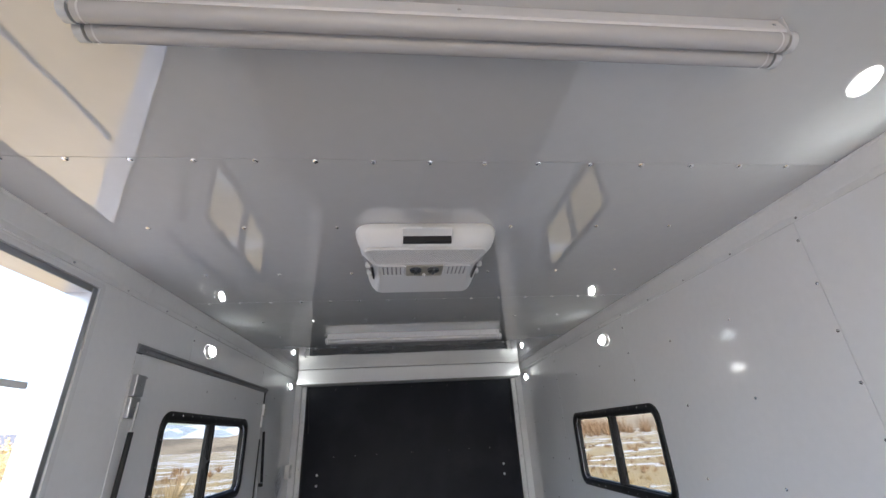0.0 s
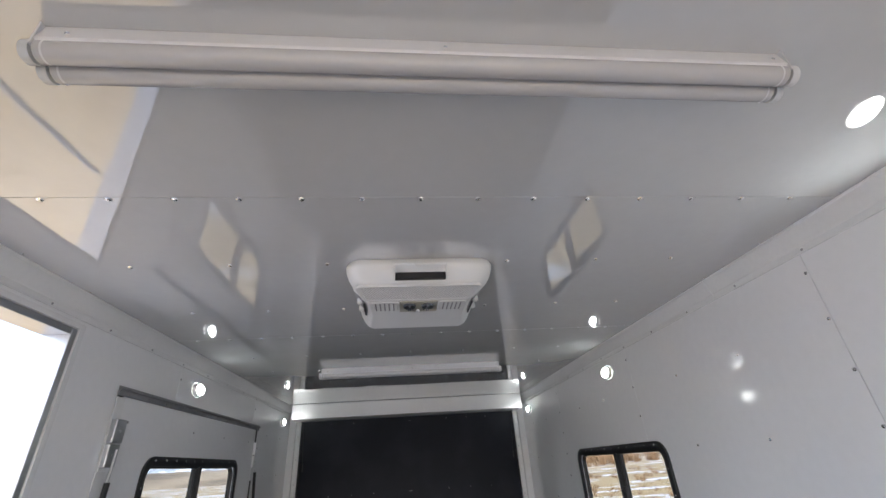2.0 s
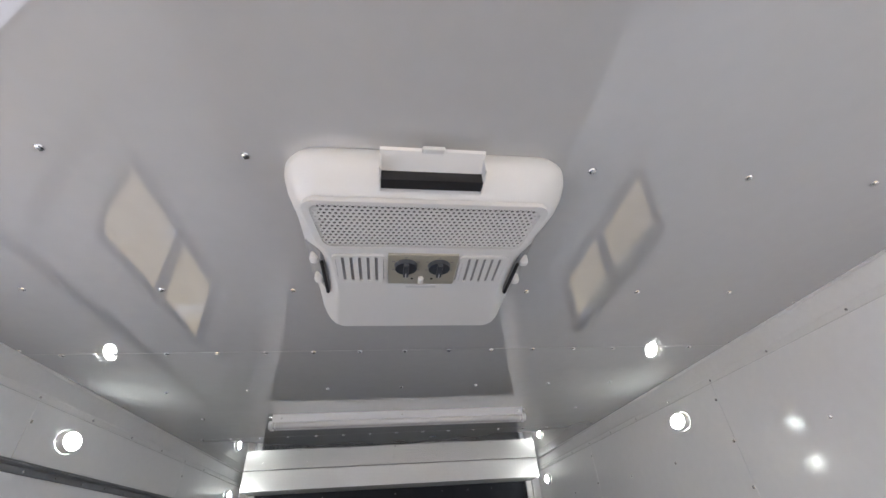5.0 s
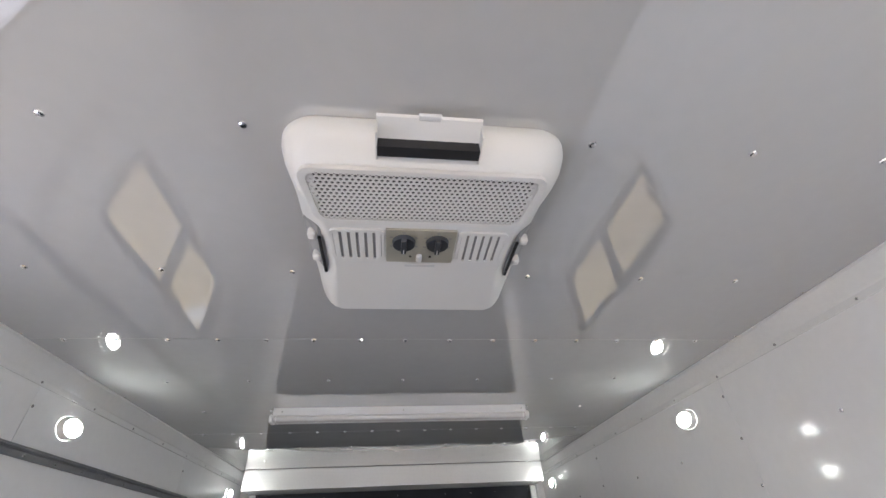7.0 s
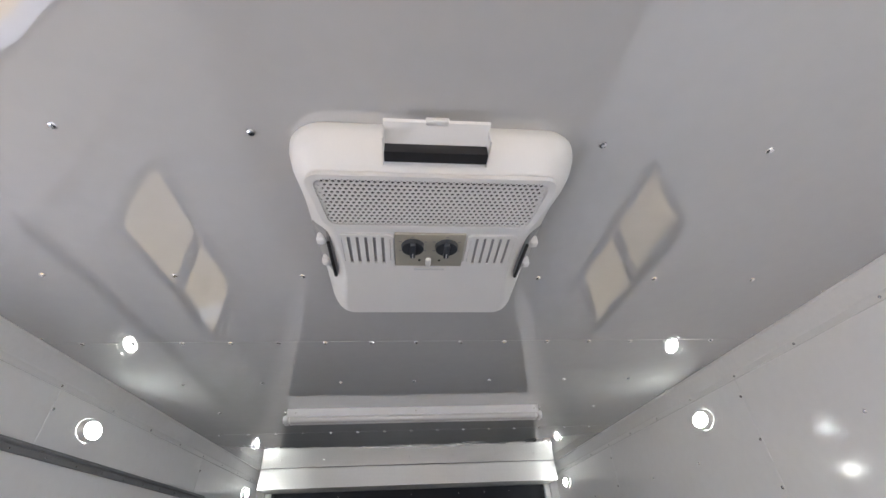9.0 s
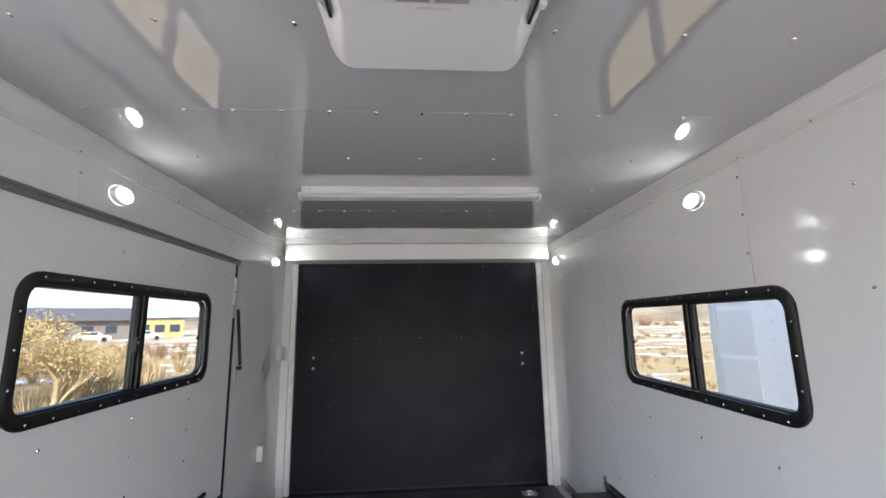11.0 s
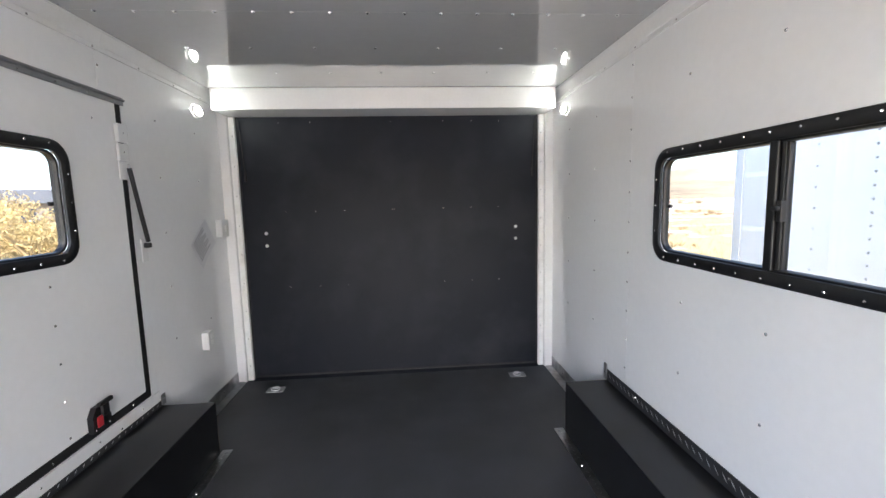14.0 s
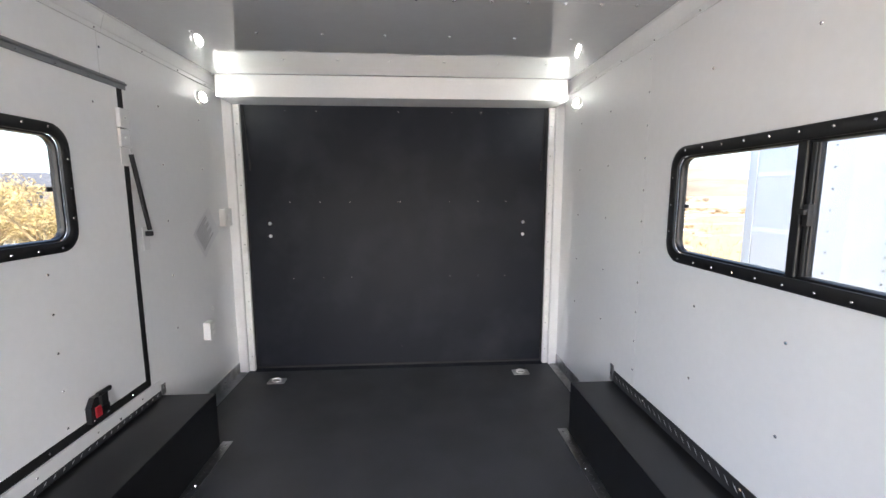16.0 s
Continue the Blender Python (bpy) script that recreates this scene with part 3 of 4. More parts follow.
for s in (-1, 1):
    wheel = thing("wheel_box", (s * (W - 0.12), 2.4, 0), "black sheet-metal wheel box along the wall", "wheel box", "wheel boxes")
    inner = 1.0 if s > 0 else 0.969
    part("box_body", abox(s * inner, s * (W - 0.001), BOX_START, BOX_END, 0.0, BOX_TOP, bevel=0.004), BOXTOP, wheel)
    top = 0.372 if s > 0 else 0.336
    up = part("wall_flange", abox(s * (W - 0.004), s * (W - 0.0008), BOX_START, BOX_END + 0.015, BOX_TOP, top), CHECK_BLACK, wheel, "dark diamond plate flange")
    bm = bmesh.new()
    lugs(bm, (s * (W - 0.004), BOX_START, BOX_TOP + 0.004), (0, 1, 0), (0, 0, 1), (-s, 0, 0), BOX_END - BOX_START, top - BOX_TOP - 0.006, 0.042, 1, 0.32 * (top - BOX_TOP))
    tagged(part("lugs", bm, LUG, up, recalc=False), kind="stuff")
    low = part("floor_flange", abox(s * (inner - 0.055), s * (inner - 0.0005), BOX_START, BOX_END + 0.03, 0.0005, 0.004), CHECKER, wheel, "bright diamond plate floor flange")
    bm = bmesh.new()
    lugs(bm, (s * (inner - 0.052), BOX_START, 0.004), (0, 1, 0), (s, 0, 0), (0, 0, 1), BOX_END - BOX_START, 0.05)
    tagged(part("lugs", bm, LUG, low, recalc=False), kind="stuff")
    part("corner_tab", abox(s * (W - 0.010), s * (W - 0.0045), BOX_END - 0.012, BOX_END + 0.022, BOX_TOP + 0.004, top + 0.03, bevel=0.001), CHECKER, wheel)
    for y in (BOX_END + 0.005, BOX_END - 0.32, BOX_END - 0.95, BOX_END - 1.6):
        screw(wheel, (s * (W - 0.0105 if y > BOX_END else W - 0.006), y, BOX_TOP + 0.045), (-s, 0, 0), 1.2)
        screw(wheel, (s * (inner - 0.035), y - 0.01, 0.004), (0, 0, 1), 1.1)
    kick = thing("kick_plate", (s * W, 4.4, 0), "dull aluminium kick plate between wheel box and ramp post", "kick plate", kind="structure")
    a, b = (BOX_END + 0.035, 4.855)
    kw = part("wall_leg", abox(s * (W - 0.0045), s * (W - 0.0008), a, b, 0.004, 0.085), CHECKER, kick)
    kf = part("floor_leg", abox(s * (W - 0.062), s * (W - 0.001), a - 0.03, b + 0.06, 0.0005, 0.0038), CHECKER, kick)
    for y in (4.15, 4.6):
        screw(kick, (s * (W - 0.0045), y, 0.045), (-s, 0, 0), 1.2)

# ---- floor tie-down rings ----
def tie_down(x, y):
    root = thing("tie_down_ring", (x, y, 0), "bright recessed steel tie-down ring in the floor", "tie-down", "tie-down rings")
    pts = rrect(x - 0.062, x + 0.062, y - 0.045, y + 0.045, 0.012, 3)
    inn = rrect(x - 0.040, x + 0.040, y - 0.028, y + 0.028, 0.010, 3)
    bm = loft(bmesh.new(), [[(*p, 0.0006) for p in pts], [(*p, 0.004) for p in pts], [(*p, 0.004) for p in inn], [(*p, 0.0012) for p in inn]], cap1=True)
    part("pan", bm, STEEL, root)
    bm = bmesh.new()
    c = [(x + 0.030 * math.cos(radians(a)), y + 0.020 * math.sin(radians(a)), 0.010 + 0.006 * math.sin(radians(a))) for a in range(0, 360, 30)]
    for p, q in zip(c, c[1:] + c[:1]):
        rod(bm, p, q, 0.0048, n=7)
    part("ring", bm, LUG, root, "", True)
    part("clip", abox(x - 0.014, x + 0.014, y + 0.010, y + 0.032, 0.0042, 0.017, bevel=0.003), STEEL, root)
    for dx in (-0.051, 0.051):
        for dy in (-0.034, 0.034):
            screw(root, (x + dx, y + dy, 0.004), (0, 0, 1), 0.8)


tie_down(-0.915, 4.69)
tie_down(0.923, 4.722)

# ---- wall fittings near the ramp ----
sw = thing("switch_box", (-W, 4.74, 1.22), "white surface-mounted switch box on the wall", "switch box")
part("back_box", abox(-W + 0.0005, -W + 0.040, 4.70, 4.80, 1.152, 1.272, bevel=0.004), PLASTIC, sw)
part("cover_plate", abox(-W + 0.0405, -W + 0.045, 4.697, 4.803, 1.149, 1.275, bevel=0.002), PLASTIC, sw)
part("toggle", abox(-W + 0.0455, -W + 0.053, 4.74, 4.76, 1.19, 1.23, bevel=0.002), PLASTIC, sw)
ot = thing("outlet_box", (-W, 4.41, 0.50), "white surface-mounted power outlet on the wall", "outlet")
part("back_box", abox(-W + 0.0005, -W + 0.042, 4.372, 4.450, 0.440, 0.556, bevel=0.004), PLASTIC, ot)
part("cover_plate", abox(-W + 0.0425, -W + 0.047, 4.368, 4.454, 0.436, 0.560, bevel=0.002), PLASTIC, ot)
for z in (0.468, 0.510):
    part("socket", abox(-W + 0.0475, -W + 0.049, 4.395, 4.427, z, z + 0.03, bevel=0.0005), SCUFF, ot)

leaflet = thing("paper_leaflet", (-W, 4.46, 1.12), "curled white printed paper taped askew on the wall", "paper")
m = Matrix.Translation((-W + 0.004, 4.485, 1.127)) @ Matrix.Rotation(radians(37), 4, "X")


def curl(u, v):
    """How far the sheet stands off the wall."""
    return 0.003 + 0.35 * u * u + 0.3 * max(0.0, v) ** 2


US = [-0.132 + 0.264 * k / 10 for k in range(11)]
VS = [-0.107 + 0.214 * k / 6 for k in range(7)]
bm = slab_grid(US, VS, lambda u, v: True, lambda u, v, k: m @ Vector((curl(u, v) + 0.0008 * k, u, v)))
part("sheet", bm, PAPER, leaflet, "", True)
bm = bmesh.new()
for k in range(10):
    v = 0.078 - 0.016 * k
    w = 0.17 - 0.05 * (k % 3 == 2)
    cuts = [-0.10 + w * j / 5 for j in range(6)]
    for u0, u1 in zip(cuts, cuts[1:]):
        q = [m @ Vector((curl(u, z) + 0.0016, u, z)) for u, z in ((u0, v), (u1, v), (u1, v + 0.006), (u0, v + 0.006))]
        f0 = [bm.verts.new(p) for p in q]
        f1 = [bm.verts.new(p + Vector((0.0004, 0, 0))) for p in q]
        bm.faces.new(f1)
        for i in range(4):
            bm.faces.new((f0[i], f0[(i + 1) % 4], f1[(i + 1) % 4], f1[i]))
part("print_lines", bm, INK, leaflet, "illegible grey print")

# ---- LED wall lamps ----
def led_lamp(s, y, z):
    root = thing("wall_lamp", (s * W, y, z), "lit oval white LED lamp on the wall", "lamp", "LED wall lamps")
    x = s * W

    def oval(off, a, b):
        return [(x - s * off, y + a * math.cos(k * math.pi / 12), z + b * math.sin(k * math.pi / 12)) for k in range(24)]

    part("rim", loft(bmesh.new(), [oval(0.0005, 0.062, 0.040), oval(0.016, 0.060, 0.038), oval(0.022, 0.056, 0.035), oval(0.021, 0.051, 0.030), oval(0.007, 0.049, 0.028)]), PLASTIC, root, "white plastic rim", True)
    part("lens", loft(bmesh.new(), [oval(0.006, 0.0485, 0.0275), oval(0.010, 0.044, 0.024), oval(0.012, 0.022, 0.011)], cap0=True, cap1=True), LED, root, "glowing white lens", True)


for s, y in ((-1, 2.645), (1, 2.70), (-1, 4.56), (1, 4.595), (1, 0.80)):
    led_lamp(s, y, 1.993)

# ---- twin-tube ceiling lights, unlit ----
tube_light = thing("tube_light", (0, 0.53, CEIL_Z), "unlit white twin-tube ceiling light", "ceiling light", "twin-tube ceiling lights")
bm = bmesh.new()
prof = [(0.507, CEIL_Z - 0.0005), (0.499, CEIL_Z - 0.036), (0.503, CEIL_Z - 0.040), (0.574, CEIL_Z - 0.040), (0.578, CEIL_Z - 0.036), (0.576, CEIL_Z - 0.0005)]
loft(bm, [[(-0.618, y, z) for y, z in prof], [(0.618, y, z) for y, z in prof]], cap0=True, cap1=True)
base = part("base_plate", bm, TUBEBASE, tube_light, "white pressed base plate")
for x in (-0.58, 0.0, 0.60):
    screw(base, (x, 0.5035, CEIL_Z - 0.021), (0, -1, -0.17), 0.8)
for x in (-1, 1):
    part("end_plate", abox(x * 0.6185, x * 0.6215, 0.498, 0.578, CEIL_Z - 0.050, CEIL_Z - 0.001, bevel=0.001), TUBEBASE, tube_light)
for y in (0.518, 0.554):
    tube = part("tube", arod((-0.617, y, CEIL_Z - 0.047), (0.617, y, CEIL_Z - 0.047), 0.0178, n=28), TUBE, tube_light, "frosted tube", True)
    for x in (-1, 1):
        part("end_cap", arod((x * 0.622, y, CEIL_Z - 0.047), (x * 0.636, y, CEIL_Z - 0.047), 0.0186, n=28), TUBECAP, tube, "", True)
        part("end_clip", arod((x * 0.604, y, CEIL_Z - 0.047), (x * 0.607, y, CEIL_Z - 0.047), 0.0181, n=28), TUBECAP, tube, "", True)
copy_thing(tube_light, pose(-0.006, 3.049, CEIL_Z))

# ---- ceiling air conditioner ----
AX, AY0, AY1, AZ = -0.010, 1.334, 1.890, 2.085
ac = thing("air_conditioner", (AX, 1.6, CEIL_Z), "white plastic ceiling air-conditioner with perforated grille", "air conditioner")


levels = [(0.004, CEIL_Z - 0.0005, 0.062, 0.0, 0.0), (0.0, CEIL_Z - 0.010, 0.064, 0.0, 0.0), (0.002, CEIL_Z - 0.026, 0.064, 0.03, 0.0), (0.008, CEIL_Z - 0.046, 0.062, 0.09, 0.006),
          (0.017, CEIL_Z - 0.063, 0.060, 0.135, 0.014), (0.028, CEIL_Z - 0.074, 0.056, 0.145, 0.018), (0.040, AZ, 0.052, 0.13, 0.018), (0.046, AZ, 0.048, 0.13, 0.018)]
bm = bmesh.new()
rings = []
for inset, z, r, waist, near in levels:
    base_pts = rrect(AX - 0.260 + inset, AX + 0.260 - inset, AY0 + inset + near, AY1 - inset * 0.4, r, 8, 0.022)
    ring = []
    for a, b in zip(base_pts, base_pts[1:] + base_pts[:1]):
        n = 12 if math.dist(a, b) > 0.15 else 1
        for k in range(n):
            x, y = a[0] + (b[0] - a[0]) * k / n, a[1] + (b[1] - a[1]) * k / n
            q = min(1.0, max(0.0, (y - 1.40) / 0.20))
            q = q * q * (3 - 2 * q)
            e = min(1.0, max(0.0, (y - 1.66) / 0.21))
            q *= 1 - 0.75 * e * e * (3 - 2 * e)
            ring.append((AX + (x - AX) * (1 - 0.06 * (y - AY0) / 0.55) * (1 - waist * q), y, z))
    rings.append(ring)
loft(bm, rings, cap1=True)
part("housing", bm, PLASTIC, ac, "", True)

# perforated intake grille: a real sheet of holes over a near-black sheet painted as shade
GY0, GY1 = 1.385, 1.512
gz = AZ - 0.0042
part("grille_shade_sheet", abox(AX - 0.196, AX + 0.192, GY0 + 0.004, GY1 - 0.004, AZ - 0.0012, AZ - 0.0002), DARK, ac)
verts, faces = [], []
pitch = 0.0101
row_h = pitch * 0.866


def half_width(y):
    return 0.216 - 0.018 * (y - GY0) / (GY1 - GY0)


rows_n = int((GY1 - GY0 - 0.008) / row_h)
for j in range(rows_n):
    y = GY0 + 0.006 + (j + 0.5) * row_h
    hw = half_width(y) - 0.004 - (0.012 if j in (0, rows_n - 1) else 0.004 if j in (1, rows_n - 2) else 0)
    n = int(hw / pitch)
    for i in range(-n, n + 1):
        x = AX - 0.003 + i * pitch + (pitch / 2 if j % 2 else 0)
        if abs(x - AX + 0.003) > hw:
            continue
        b0 = len(verts)
        for r, z in ((pitch / math.sqrt(3), gz), (0.0036, gz), (0.0036, gz + 0.0024)):
            for k in range(6):
                a = radians(60 * k + 30)
                verts.append((x + r * math.cos(a), y + r * math.sin(a), z))
        for k in range(6):
            l = (k + 1) % 6
            faces.append((b0 + k, b0 + l, b0 + 6 + l, b0 + 6 + k))
            faces.append((b0 + 6 + k, b0 + 6 + l, b0 + 12 + l, b0 + 12 + k))
bm = bmesh.new()
vv = [bm.verts.new(v) for v in verts]
for q in faces:
    bm.faces.new([vv[k] for k in q])
part("perforated_grille", bm, PLASTIC, ac, "white perforated grille", recalc=False)
c0 = AX - 0.003
outer = [(c0 + (x - c0) * half_width(y) / 0.216, y) for x, y in rrect(c0 - 0.222, c0 + 0.222, GY0 - 0.006, GY1 + 0.006, 0.026, 6)]
inner = [(c0 + (x - c0) * half_width(y) / 0.216, y) for x, y in rrect(c0 - 0.209, c0 + 0.209, GY0 + 0.004, GY1 - 0.003, 0.020, 6)]
part("grille_border", loft(bmesh.new(), [[(*p, AZ + 0.004) for p in outer], [(*p, AZ - 0.006) for p in outer], [(*p, AZ - 0.006) for p in inner], [(*p, AZ - 0.001) for p in inner]]), PLASTIC, ac)

# slotted side grilles and control plate
for x0, x1 in ((-0.196, -0.086), (0.066, 0.172)):
    fr_o = rrect(x0, x1, 1.540, 1.645, 0.012, 4)
    part("slot_recess", abox(x0 + 0.005, x1 - 0.005, 1.547, 1.638, AZ - 0.0016, AZ - 0.0004), PLASTIC_GREY, ac)
    fr_i = rrect(x0 + 0.006, x1 - 0.006, 1.548, 1.637, 0.008, 4)
    part("slot_border", loft(bmesh.new(), [[(*p, AZ + 0.002) for p in fr_o], [(*p, AZ - 0.0045) for p in fr_o], [(*p, AZ - 0.0045) for p in fr_i], [(*p, AZ - 0.001) for p in fr_i]]), PLASTIC, ac)
    n = 6
    for k in range(n):
        xx = x0 + 0.004 + (x1 - x0 - 0.008) * (k + 0.5) / n - 0.0055
        part("slat", abox(xx, xx + 0.011, 1.547, 1.638, AZ - 0.0045, AZ - 0.0018, bevel=0.001), PLASTIC, ac)
plate = part("control_plate", abox(-0.083, 0.062, 1.536, 1.648, AZ - 0.0045, AZ + 0.001, bevel=0.001), BEIGE, ac, "champagne metal control plate")
for x in (-0.046, 0.024):
    kb = part("knob", arod((x, 1.575, AZ - 0.004), (x, 1.575, AZ - 0.013), 0.0245, 0.0225, n=24), KNOB, ac, "dark round control knob", True)
    part("knob_grip", abox(x - 0.0055, x + 0.0055, 1.553, 1.597, AZ - 0.021, AZ - 0.0128, bevel=0.002), KNOB, kb)
    part("knob_mark", abox(x - 0.001, x + 0.001, 1.580, 1.594, AZ - 0.0218, AZ - 0.0212), PLASTIC, kb)
    for k in range(5):
        a = radians(150 + 60 * k)
        cx, cy = x + 0.030 * math.cos(a), 1.575 + 0.030 * math.sin(a)
        part("dial_print", abox(cx - 0.003, cx + 0.003, cy - 0.001, cy + 0.001, AZ - 0.0050, AZ - 0.0046), INK, plate)
sl = part("slider_knob", abox(-0.018, -0.006, 1.613, 1.637, AZ - 0.015, AZ - 0.0046, bevel=0.004), PLASTIC, ac, "white slider")
for x in (-0.031, 0.012):
    part("slider_dot", arod((x, 1.625, AZ - 0.0046), (x, 1.625, AZ - 0.0056), 0.0028, n=10), DARK, plate)
part("maker_mark", abox(-0.042, 0.026, 1.664, 1.671, AZ - 0.0008, AZ + 0.0004), TUBECAP, ac, "faint embossed mark")

# front outlet with its open flap, side outlets with louvres
slot = bmesh.new()
# solid near-black block in place of the shade inside the outlet
box(slot, -0.097, 0.075, 1.338, 1.359, AZ + 0.0085, AZ + 0.034)
part("front_outlet", slot, DARK, ac, "air outlet, its inner shade a near-black block")
bm = bmesh.new()
prof = [(1.342, AZ + 0.032), (1.339, AZ + 0.029), (1.304, AZ + 0.042), (1.301, AZ + 0.046)]
loft(bm, [[(-0.099, y, z) for y, z in prof], [(0.077, y, z) for y, z in prof]], cap0=True, cap1=True)
flap = part("outlet_flap", bm, PLASTIC, ac, "open white outlet flap")
part("flap_tab", abox(-0.03, 0.008, 1.297, 1.307, AZ + 0.039, AZ + 0.048, bevel=0.002), PLASTIC, flap)
for x in (-0.0995, 0.0745):
    part("flap_cheek", abox(x, x + 0.003, 1.312, 1.368, AZ + 0.010, AZ + 0.044, bevel=0.0005), PLASTIC, ac)
for s in (-1, 1):
    bm = bmesh.new()
    loops = []
    for y, e in ((1.560, 0.006), (1.575, 0.0), (1.70, 0.0), (1.728, 0.008)):
        loops.append([(AX + s * x, y, AZ + z) for x, z in ((0.213, 0.012 + e), (0.243 - e, 0.050), (0.249 - e, 0.055), (0.232, 0.062), (0.200, 0.024))])
    outlet = part("side_outlet", loft(bm, loops, cap0=True, cap1=True), PLASTIC_GREY, ac, "grey side air outlet")
    # near-black strip in place of the shade in the gap
    part("outlet_gap_shade", abox(AX + s * 0.208, AX + s * 0.215, 1.585, 1.715, AZ + 0.008, AZ + 0.014, bevel=0.002), DARK, outlet)
    for y in (1.590, 1.668):
        part("louvre_tab", abox(AX + s * 0.218, AX + s * 0.237, y - 0.010, y + 0.010, AZ + 0.012, AZ + 0.036, bevel=0.006), PLASTIC, outlet)

# ---- screws of ceiling and walls ----
for y in CSEAMS:
    for k in range(-7, 8):
        screw(ceiling, (-0.022 + 0.156 * k, y + 0.008, CEIL_Z), (0, 0, -1), 1.6)
for y in (0.13, 1.366, 1.826, 2.648, 3.07, 3.92, 4.33):
    for x in (-0.963, -0.649, -0.330, -0.022, 0.303, 0.637, 0.932):
        if not (AY0 < y < AY1 and abs(x) < 0.26):
            screw(ceiling, (x, y, CEIL_Z), (0, 0, -1), 1.45)
for s, wall, skip in ((1, wall_right, [WIN_R]), (-1, wall_left, [DOOR, HATCH])):
    for y in SEAMS:
        for k in range(12):
            z = 0.46 + 0.1555 * k
            if z < 2.06 and not any(inside(y, z, r, 0.03) for r in skip) and -0.2 < y:
                screw(wall, (s * W, y + (0.010 if k else 0.011), z), (-s, 0, 0), 1.1)
    for y in (0.33, 0.75, 1.60, 2.018, 2.85, 3.27, 4.10, 4.52):
        for k in range(5):
            z = 0.615 + 0.3075 * k
            if s < 0 and abs(y - 4.52) < 0.1 and 0.9 < z < 1.3:
                continue
            if not any(inside(y, z, r, 0.05) for r in skip):
                screw(wall, (s * W, y, z), (-s, 0, 0), 1.1)

# ---- outside ----
GZ = -0.62
bm = bmesh.new()
bmesh.ops.create_grid(bm, x_segments=60, y_segments=60, size=1500)
for v in bm.verts:
    d = math.hypot(v.co.x, v.co.y)
    v.co.z = GZ + (noise.noise(v.co * 0.01) * 0.8 if d > 60 else 0.0)
ground = part("ground", bm, GROUND, None, "", True)
tagged(ground, "dry straw field with patches of snow", "ground", kind="structure")

NX = 3.42
nb = thing("parked_trailer", (NX + 1.2, 2.0, GZ), "white riveted cargo trailer parked alongside", "trailer")
part("trailer_body", abox(NX, NX + 2.5, -4.0, 5.64, GZ + 0.45, 3.25, bevel=0.03), NEIGHBOUR, nb)
part("lower_rail", abox(NX - 0.012, NX + 0.05, -4.0, 5.62, GZ + 0.40, GZ + 0.52, bevel=0.004), NEIGH_TRIM, nb)
part("roof_rail", abox(NX - 0.015, NX + 0.05, -4.0, 5.62, 3.16, 3.27, bevel=0.006), NEIGH_TRIM, nb)
part("corner_post", abox(NX - 0.014, NX + 0.04, 5.55, 5.652, GZ + 0.46, 3.16, bevel=0.006), NEIGH_TRIM, nb)
part("end_panel", abox(NX - 0.006, NX + 0.02, 5.03, 5.545, GZ + 0.53, 3.15, bevel=0.002), NEIGH_PLATE, nb, "pale blue end panel")
for z in (0.55, 1.03, 1.55, 2.05, 2.6):
    part("panel_batten", abox(NX - 0.013, NX - 0.0065, 5.04, 5.54, z - 0.022, z + 0.022, bevel=0.002), NEIGHBOUR, nb)
part("door_edge_trim", abox(NX - 0.012, NX + 0.02, 4.085, 4.125, GZ + 0.55, 3.15, bevel=0.003), NEIGH_TRIM, nb)
for y in (3.45, 4.38, 4.81):
    bm = bmesh.new()
    step = 0.097 if y != 4.81 else 0.17
    for k in range(int(2.2 / step)):
        bmesh.ops.create_cone(bm, cap_ends=True, segments=8, radius1=0.011, radius2=0.006, depth=0.008, matrix=Matrix.Translation((NX - 0.003, y, 0.05 + k * step)) @ Matrix.Rotation(radians(-90), 4, "Y"))
    tagged(part("rivet_row", bm, HINGE, nb), kind="stuff")
for y in (0.2, 1.1):
    wheel = part("wheel", arod((NX + 0.02, y, GZ + 0.34), (NX + 0.24, y, GZ + 0.34), 0.34, n=28), RUBBER, nb, "black trailer tyre", True)
    part("rim", arod((NX + 0.005, y, GZ + 0.34), (NX + 0.03, y, GZ + 0.34), 0.19, n=24), STEEL, wheel)


def bare_tree(x, y, height, seed):
    rnd = random.Random(seed)
    root = thing("bare_tree", (x, y, GZ), "leafless pale yellow-brown willow tree in the field", "tree", "bare trees in the field")
    wood, buds = bmesh.new(), bmesh.new()

    def limb(p, d, length, r, depth):
        q = p + d * length
        rod(wood, p, q, r, r * 0.62, n=5 if depth else 7)
        if depth >= 4:
            for _ in range(32):
                c = p + (q - p) * rnd.uniform(0.2, 1.1) + Vector((rnd.uniform(-1, 1), rnd.uniform(-1, 1), rnd.uniform(-1, 1))) * 0.22
                a, b = (Vector((rnd.uniform(-1, 1), rnd.uniform(-1, 1), rnd.uniform(-1, 1))).normalized() * rnd.uniform(0.022, 0.055) for _ in range(2))
                buds.faces.new([buds.verts.new(c + o) for o in (a, b, -a * 0.6)])
            return
        for k in range(3 if depth else 5):
            nd = (d + Vector((rnd.uniform(-1, 1), rnd.uniform(-1, 1), rnd.uniform(-0.3, 0.6))) * 0.9).normalized()
            limb(p + (q - p) * rnd.uniform(0.25 if depth == 0 else 0.55, 1.0), nd, length * rnd.uniform(0.6, 0.85), r * 0.58, depth + 1)

    limb(Vector((x, y, GZ - 0.05)), Vector((0, 0, 1)), height * 0.26, height * 0.020, 0)
    part("trunk", wood, TWIG, root, recalc=False)
    part("crown", buds, BUD, root, "sparse dry leaves and buds", recalc=False)
    return root


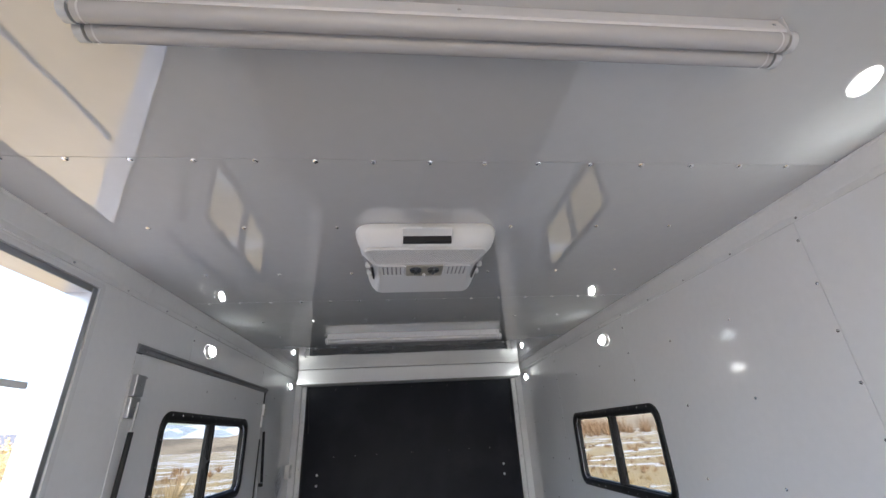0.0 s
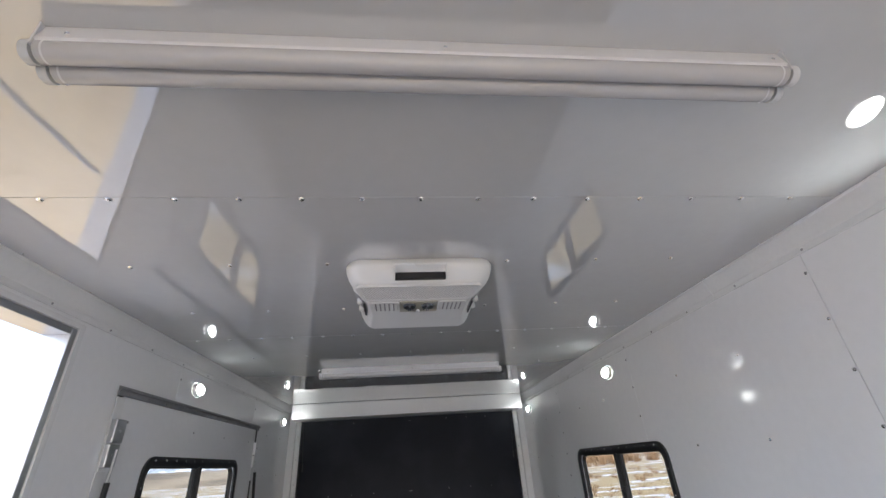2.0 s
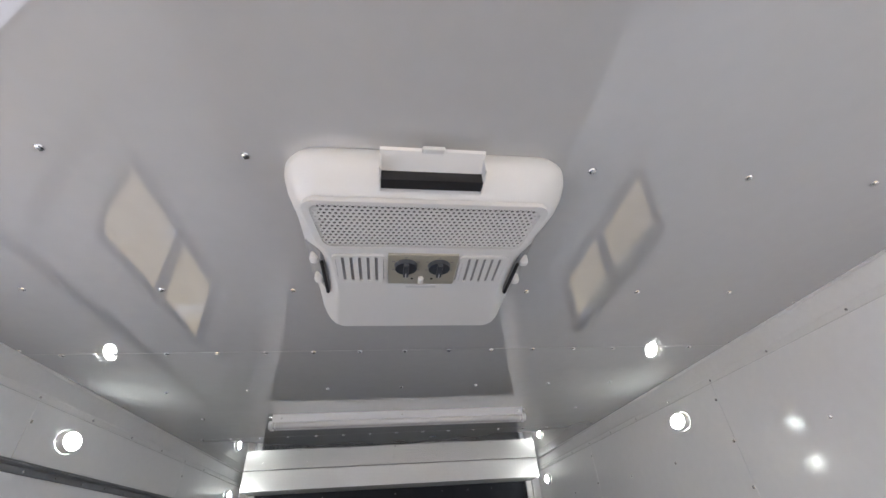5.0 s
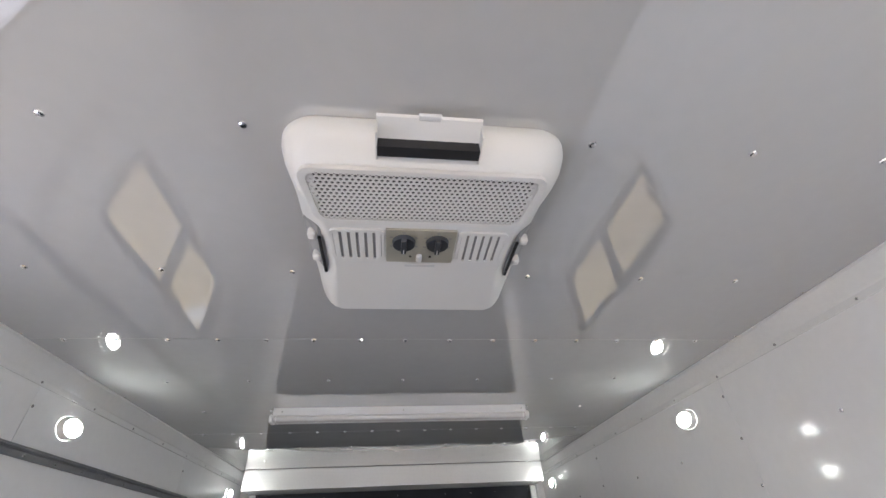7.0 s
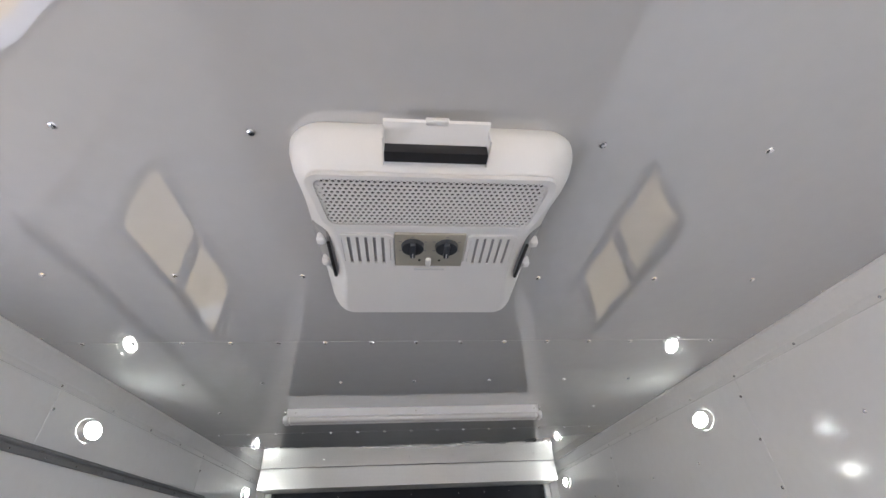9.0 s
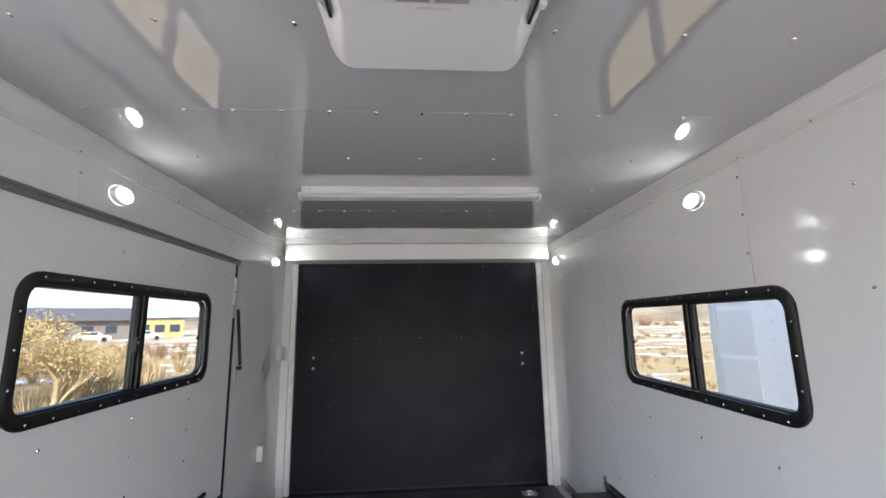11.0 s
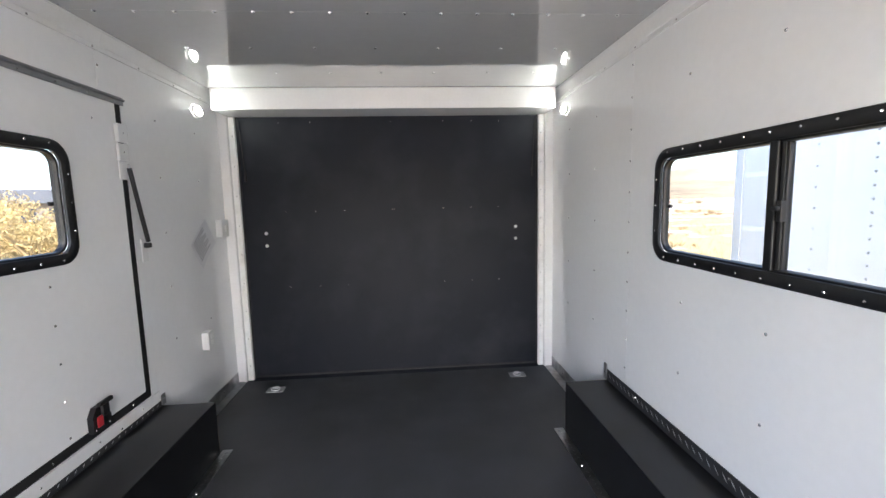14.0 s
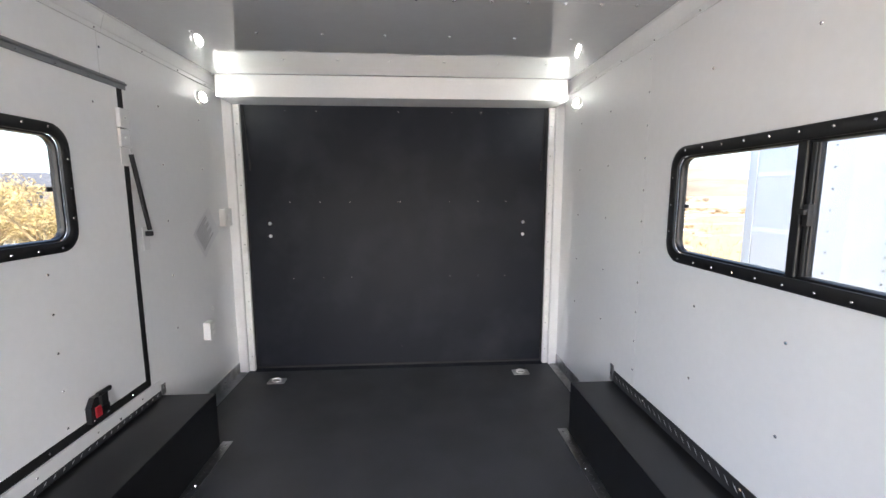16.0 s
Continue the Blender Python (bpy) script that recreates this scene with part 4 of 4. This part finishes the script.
rnd = random.Random(5)
first = [bare_tree(-8.4, 11.6, 3.7, 1), bare_tree(-12.5, 14.5, 4.4, 2), bare_tree(-9.6, 10.2, 3.3, 3)]
for k, (x, y) in enumerate(((-10.8, 12.6), (-11.6, 10.9), (-14.5, 16.2), (-13.8, 12.4), (-12.2, 8.6), (-16.5, 14.6), (-15.5, 10.2), (-11.5, 6.4), (-18.5, 12.8), (-9.2, 13.2), (-17.5, 18.6), (-20, 9), (-13.2, 10.0), (-10.2, 8.2), (-15.0, 13.0), (-12.0, 12.0))):
    copy_thing(first[k % 3], pose(x, y, GZ, rz=40 * k + 17))

# dry grass near the trailer
verts, faces = [], []
for k in range(9000):
    if k % 3:
        x, y = -rnd.uniform(2.2, 26), rnd.uniform(-6, 34)
    else:
        x, y = rnd.uniform(2.0, 24), rnd.uniform(7, 34)
    h = rnd.uniform(0.12, 0.38)
    for _ in range(3):
        a = rnd.uniform(0, 6.28)
        lx, ly = rnd.uniform(-0.5, 0.5) * h, rnd.uniform(-0.5, 0.5) * h
        ox, oy = x + rnd.uniform(-0.1, 0.1), y + rnd.uniform(-0.1, 0.1)
        b0 = len(verts)
        verts += [(ox, oy, GZ), (ox + 0.016 * math.cos(a), oy + 0.016 * math.sin(a), GZ), (ox + lx, oy + ly, GZ + h)]
        faces.append((b0, b0 + 1, b0 + 2))
me = bpy.data.meshes.new("dry_grass")
me.from_pydata(verts, [], faces)
me.materials.append(STRAW)
tagged(new("dry_grass", me), "dry straw-coloured grass tufts in the field", "grass", kind="stuff")


def brush(name, count, mat, spots, label, seed):
    """Low leafless scrub: many thin upright twigs in loose clumps."""
    r = random.Random(seed)
    vs, fs = [], []
    for _ in range(count):
        x0, x1, y0, y1, low, high = spots[r.randrange(len(spots))]
        cx, cy, h = r.uniform(x0, x1), r.uniform(y0, y1), r.uniform(low, high)
        for _ in range(46):
            a, d = r.uniform(0, 6.28), r.uniform(0, 0.35) * h
            x, y, top = cx + d * math.cos(a) * 0.5, cy + d * math.sin(a) * 0.5, h * r.uniform(0.5, 1.0)
            w, lean = 0.008 + 0.012 * h, r.uniform(0.2, 0.7) * h
            b0 = len(vs)
            vs += [(x - w * math.sin(a), y + w * math.cos(a), GZ), (x + w * math.sin(a), y - w * math.cos(a), GZ), (x + lean * math.cos(a), y + lean * math.sin(a), GZ + top)]
            fs.append((b0, b0 + 1, b0 + 2))
    data = bpy.data.meshes.new(name)
    data.from_pydata(vs, [], fs)
    data.materials.append(mat)
    tagged(new(name, data), label, "brush", kind="stuff")


brush("dry_brush", 560, BRUSH, [(5, 16, 20, 34, 0.12, 0.35), (6, 34, 34, 60, 0.3, 0.9), (6, 60, 80, 120, 1.5, 3.6), (10, 70, 120, 170, 3.0, 7.0), (-34, -14, 22, 46, 0.5, 1.2)], "red-brown leafless brush in bands across the field", 21)
brush("pale_brush", 420, TWIG, [(-24, -9, 8, 24, 0.5, 1.5), (3.6, 12, 12, 24, 0.12, 0.35), (-24, -8, 2, 12, 0.4, 1.2)], "pale straw-coloured brush near the trees", 22)


# far building with parked cars
def far_building(x, y, turn):
    root = thing("far_building", (0, 0, 0), "low far building with dark roof and a yellow end", "building")
    part("wall", abox(-14, 10, -5, 5, -0.1, 3.2), SIDING, root)
    bm = bmesh.new()
    prof = [(-6, 3.21), (0, 5.6), (6, 3.21)]
    loft(bm, [[(-15, a, z) for a, z in prof], [(11, a, z) for a, z in prof]], cap0=True, cap1=True)
    part("roof", bm, PLATFORM, root)
    part("annex", abox(10.05, 18, -5.2, 4, -0.1, 3.4, bevel=0.05), YELLOW, root, "yellow end wing")
    part("annex_roof", abox(9.9, 18.4, -5.5, 4.3, 3.41, 3.75, bevel=0.05), PLATFORM, root)
    for k in range(7):
        part("window", abox(-13 + 3.2 * k, -11.4 + 3.2 * k, -5.06, -4.98, 1.0, 2.3), FARGLASS, root)
    for k in range(3):
        part("window", abox(10.9 + 2.4 * k, 12.5 + 2.4 * k, -5.26, -5.18, 1.0, 2.4), FARGLASS, root)
    root.matrix_world = pose(x, y, GZ, rz=turn)


far_building(-62, 79, 36)


def far_car(paint, label):
    root = thing("parked_car", (0, 0, 0), label, "car", "cars parked by the far building")
    bm = bmesh.new()
    prof = [(-2.2, 0.35), (2.2, 0.35), (2.2, 0.8), (1.3, 0.95), (0.7, 1.45), (-1.3, 1.5), (-2.1, 1.0)]
    loft(bm, [[(x, -0.85, z) for x, z in prof], [(x, 0.85, z) for x, z in prof]], cap0=True, cap1=True)
    part("body", bm, paint, root)
    for s in (-1, 1):
        part("side_window", abox(-1.2, 0.6, s * 0.852, s * 0.87, 1.0, 1.38, bevel=0.005), FARGLASS, root)
        for x in (-1.4, 1.4):
            part("wheel", arod((x, s * 0.70, 0.33), (x, s * 0.9, 0.33), 0.33, n=16), RUBBER, root)
    return root


car_a = far_car(CARPAINT, "white car parked by the far building")
car_b = far_car(CARDARK, "dark car parked by the far building")
car_a.matrix_world, car_b.matrix_world = pose(-47, 66, GZ, rz=35), pose(-54, 63, GZ, rz=30)
copy_thing(car_a, pose(-42, 70, GZ, rz=35))
copy_thing(car_b, pose(-57, 61, GZ, rz=38))


# distant hills round the field
def hills(name, radius, height, a0, a1, mat, label, seed):
    bm = bmesh.new()
    rows_ = []
    n = 220
    for k in range(n + 1):
        a = radians(a0 + (a1 - a0) * k / n)
        p = Vector((radius * math.sin(a), radius * math.cos(a), 0))
        h = height * (0.55 + 0.45 * noise.fractal(Vector((k * 0.09, seed, 0)), 1.0, 2.0, 5) + 0.15)
        rows_.append([bm.verts.new(p * f + Vector((0, 0, GZ - 1 + h * g))) for f, g in ((0.9, 0.0), (0.95, 0.5), (1.0, 0.95), (1.06, 1.0), (1.2, 0.0))])
    for a, b in zip(rows_, rows_[1:]):
        for k in range(4):
            bm.faces.new((a[k], a[k + 1], b[k + 1], b[k]))
    tagged(part(name, bm, mat, None, "", True), label, "hills", kind="structure")


hills("backdrop_near_hills", 260, 11, -180, 6, HILL, "low brown scrub hills beyond the field", 3.0)
hills("backdrop_right_hills", 270, 25, 6, 180, HILL, "brown scrub hillside streaked with snow", 5.0)
hills("backdrop_far_hills", 900, 55, -180, 180, SNOWHILL, "distant snowy hills on the horizon", 9.0)
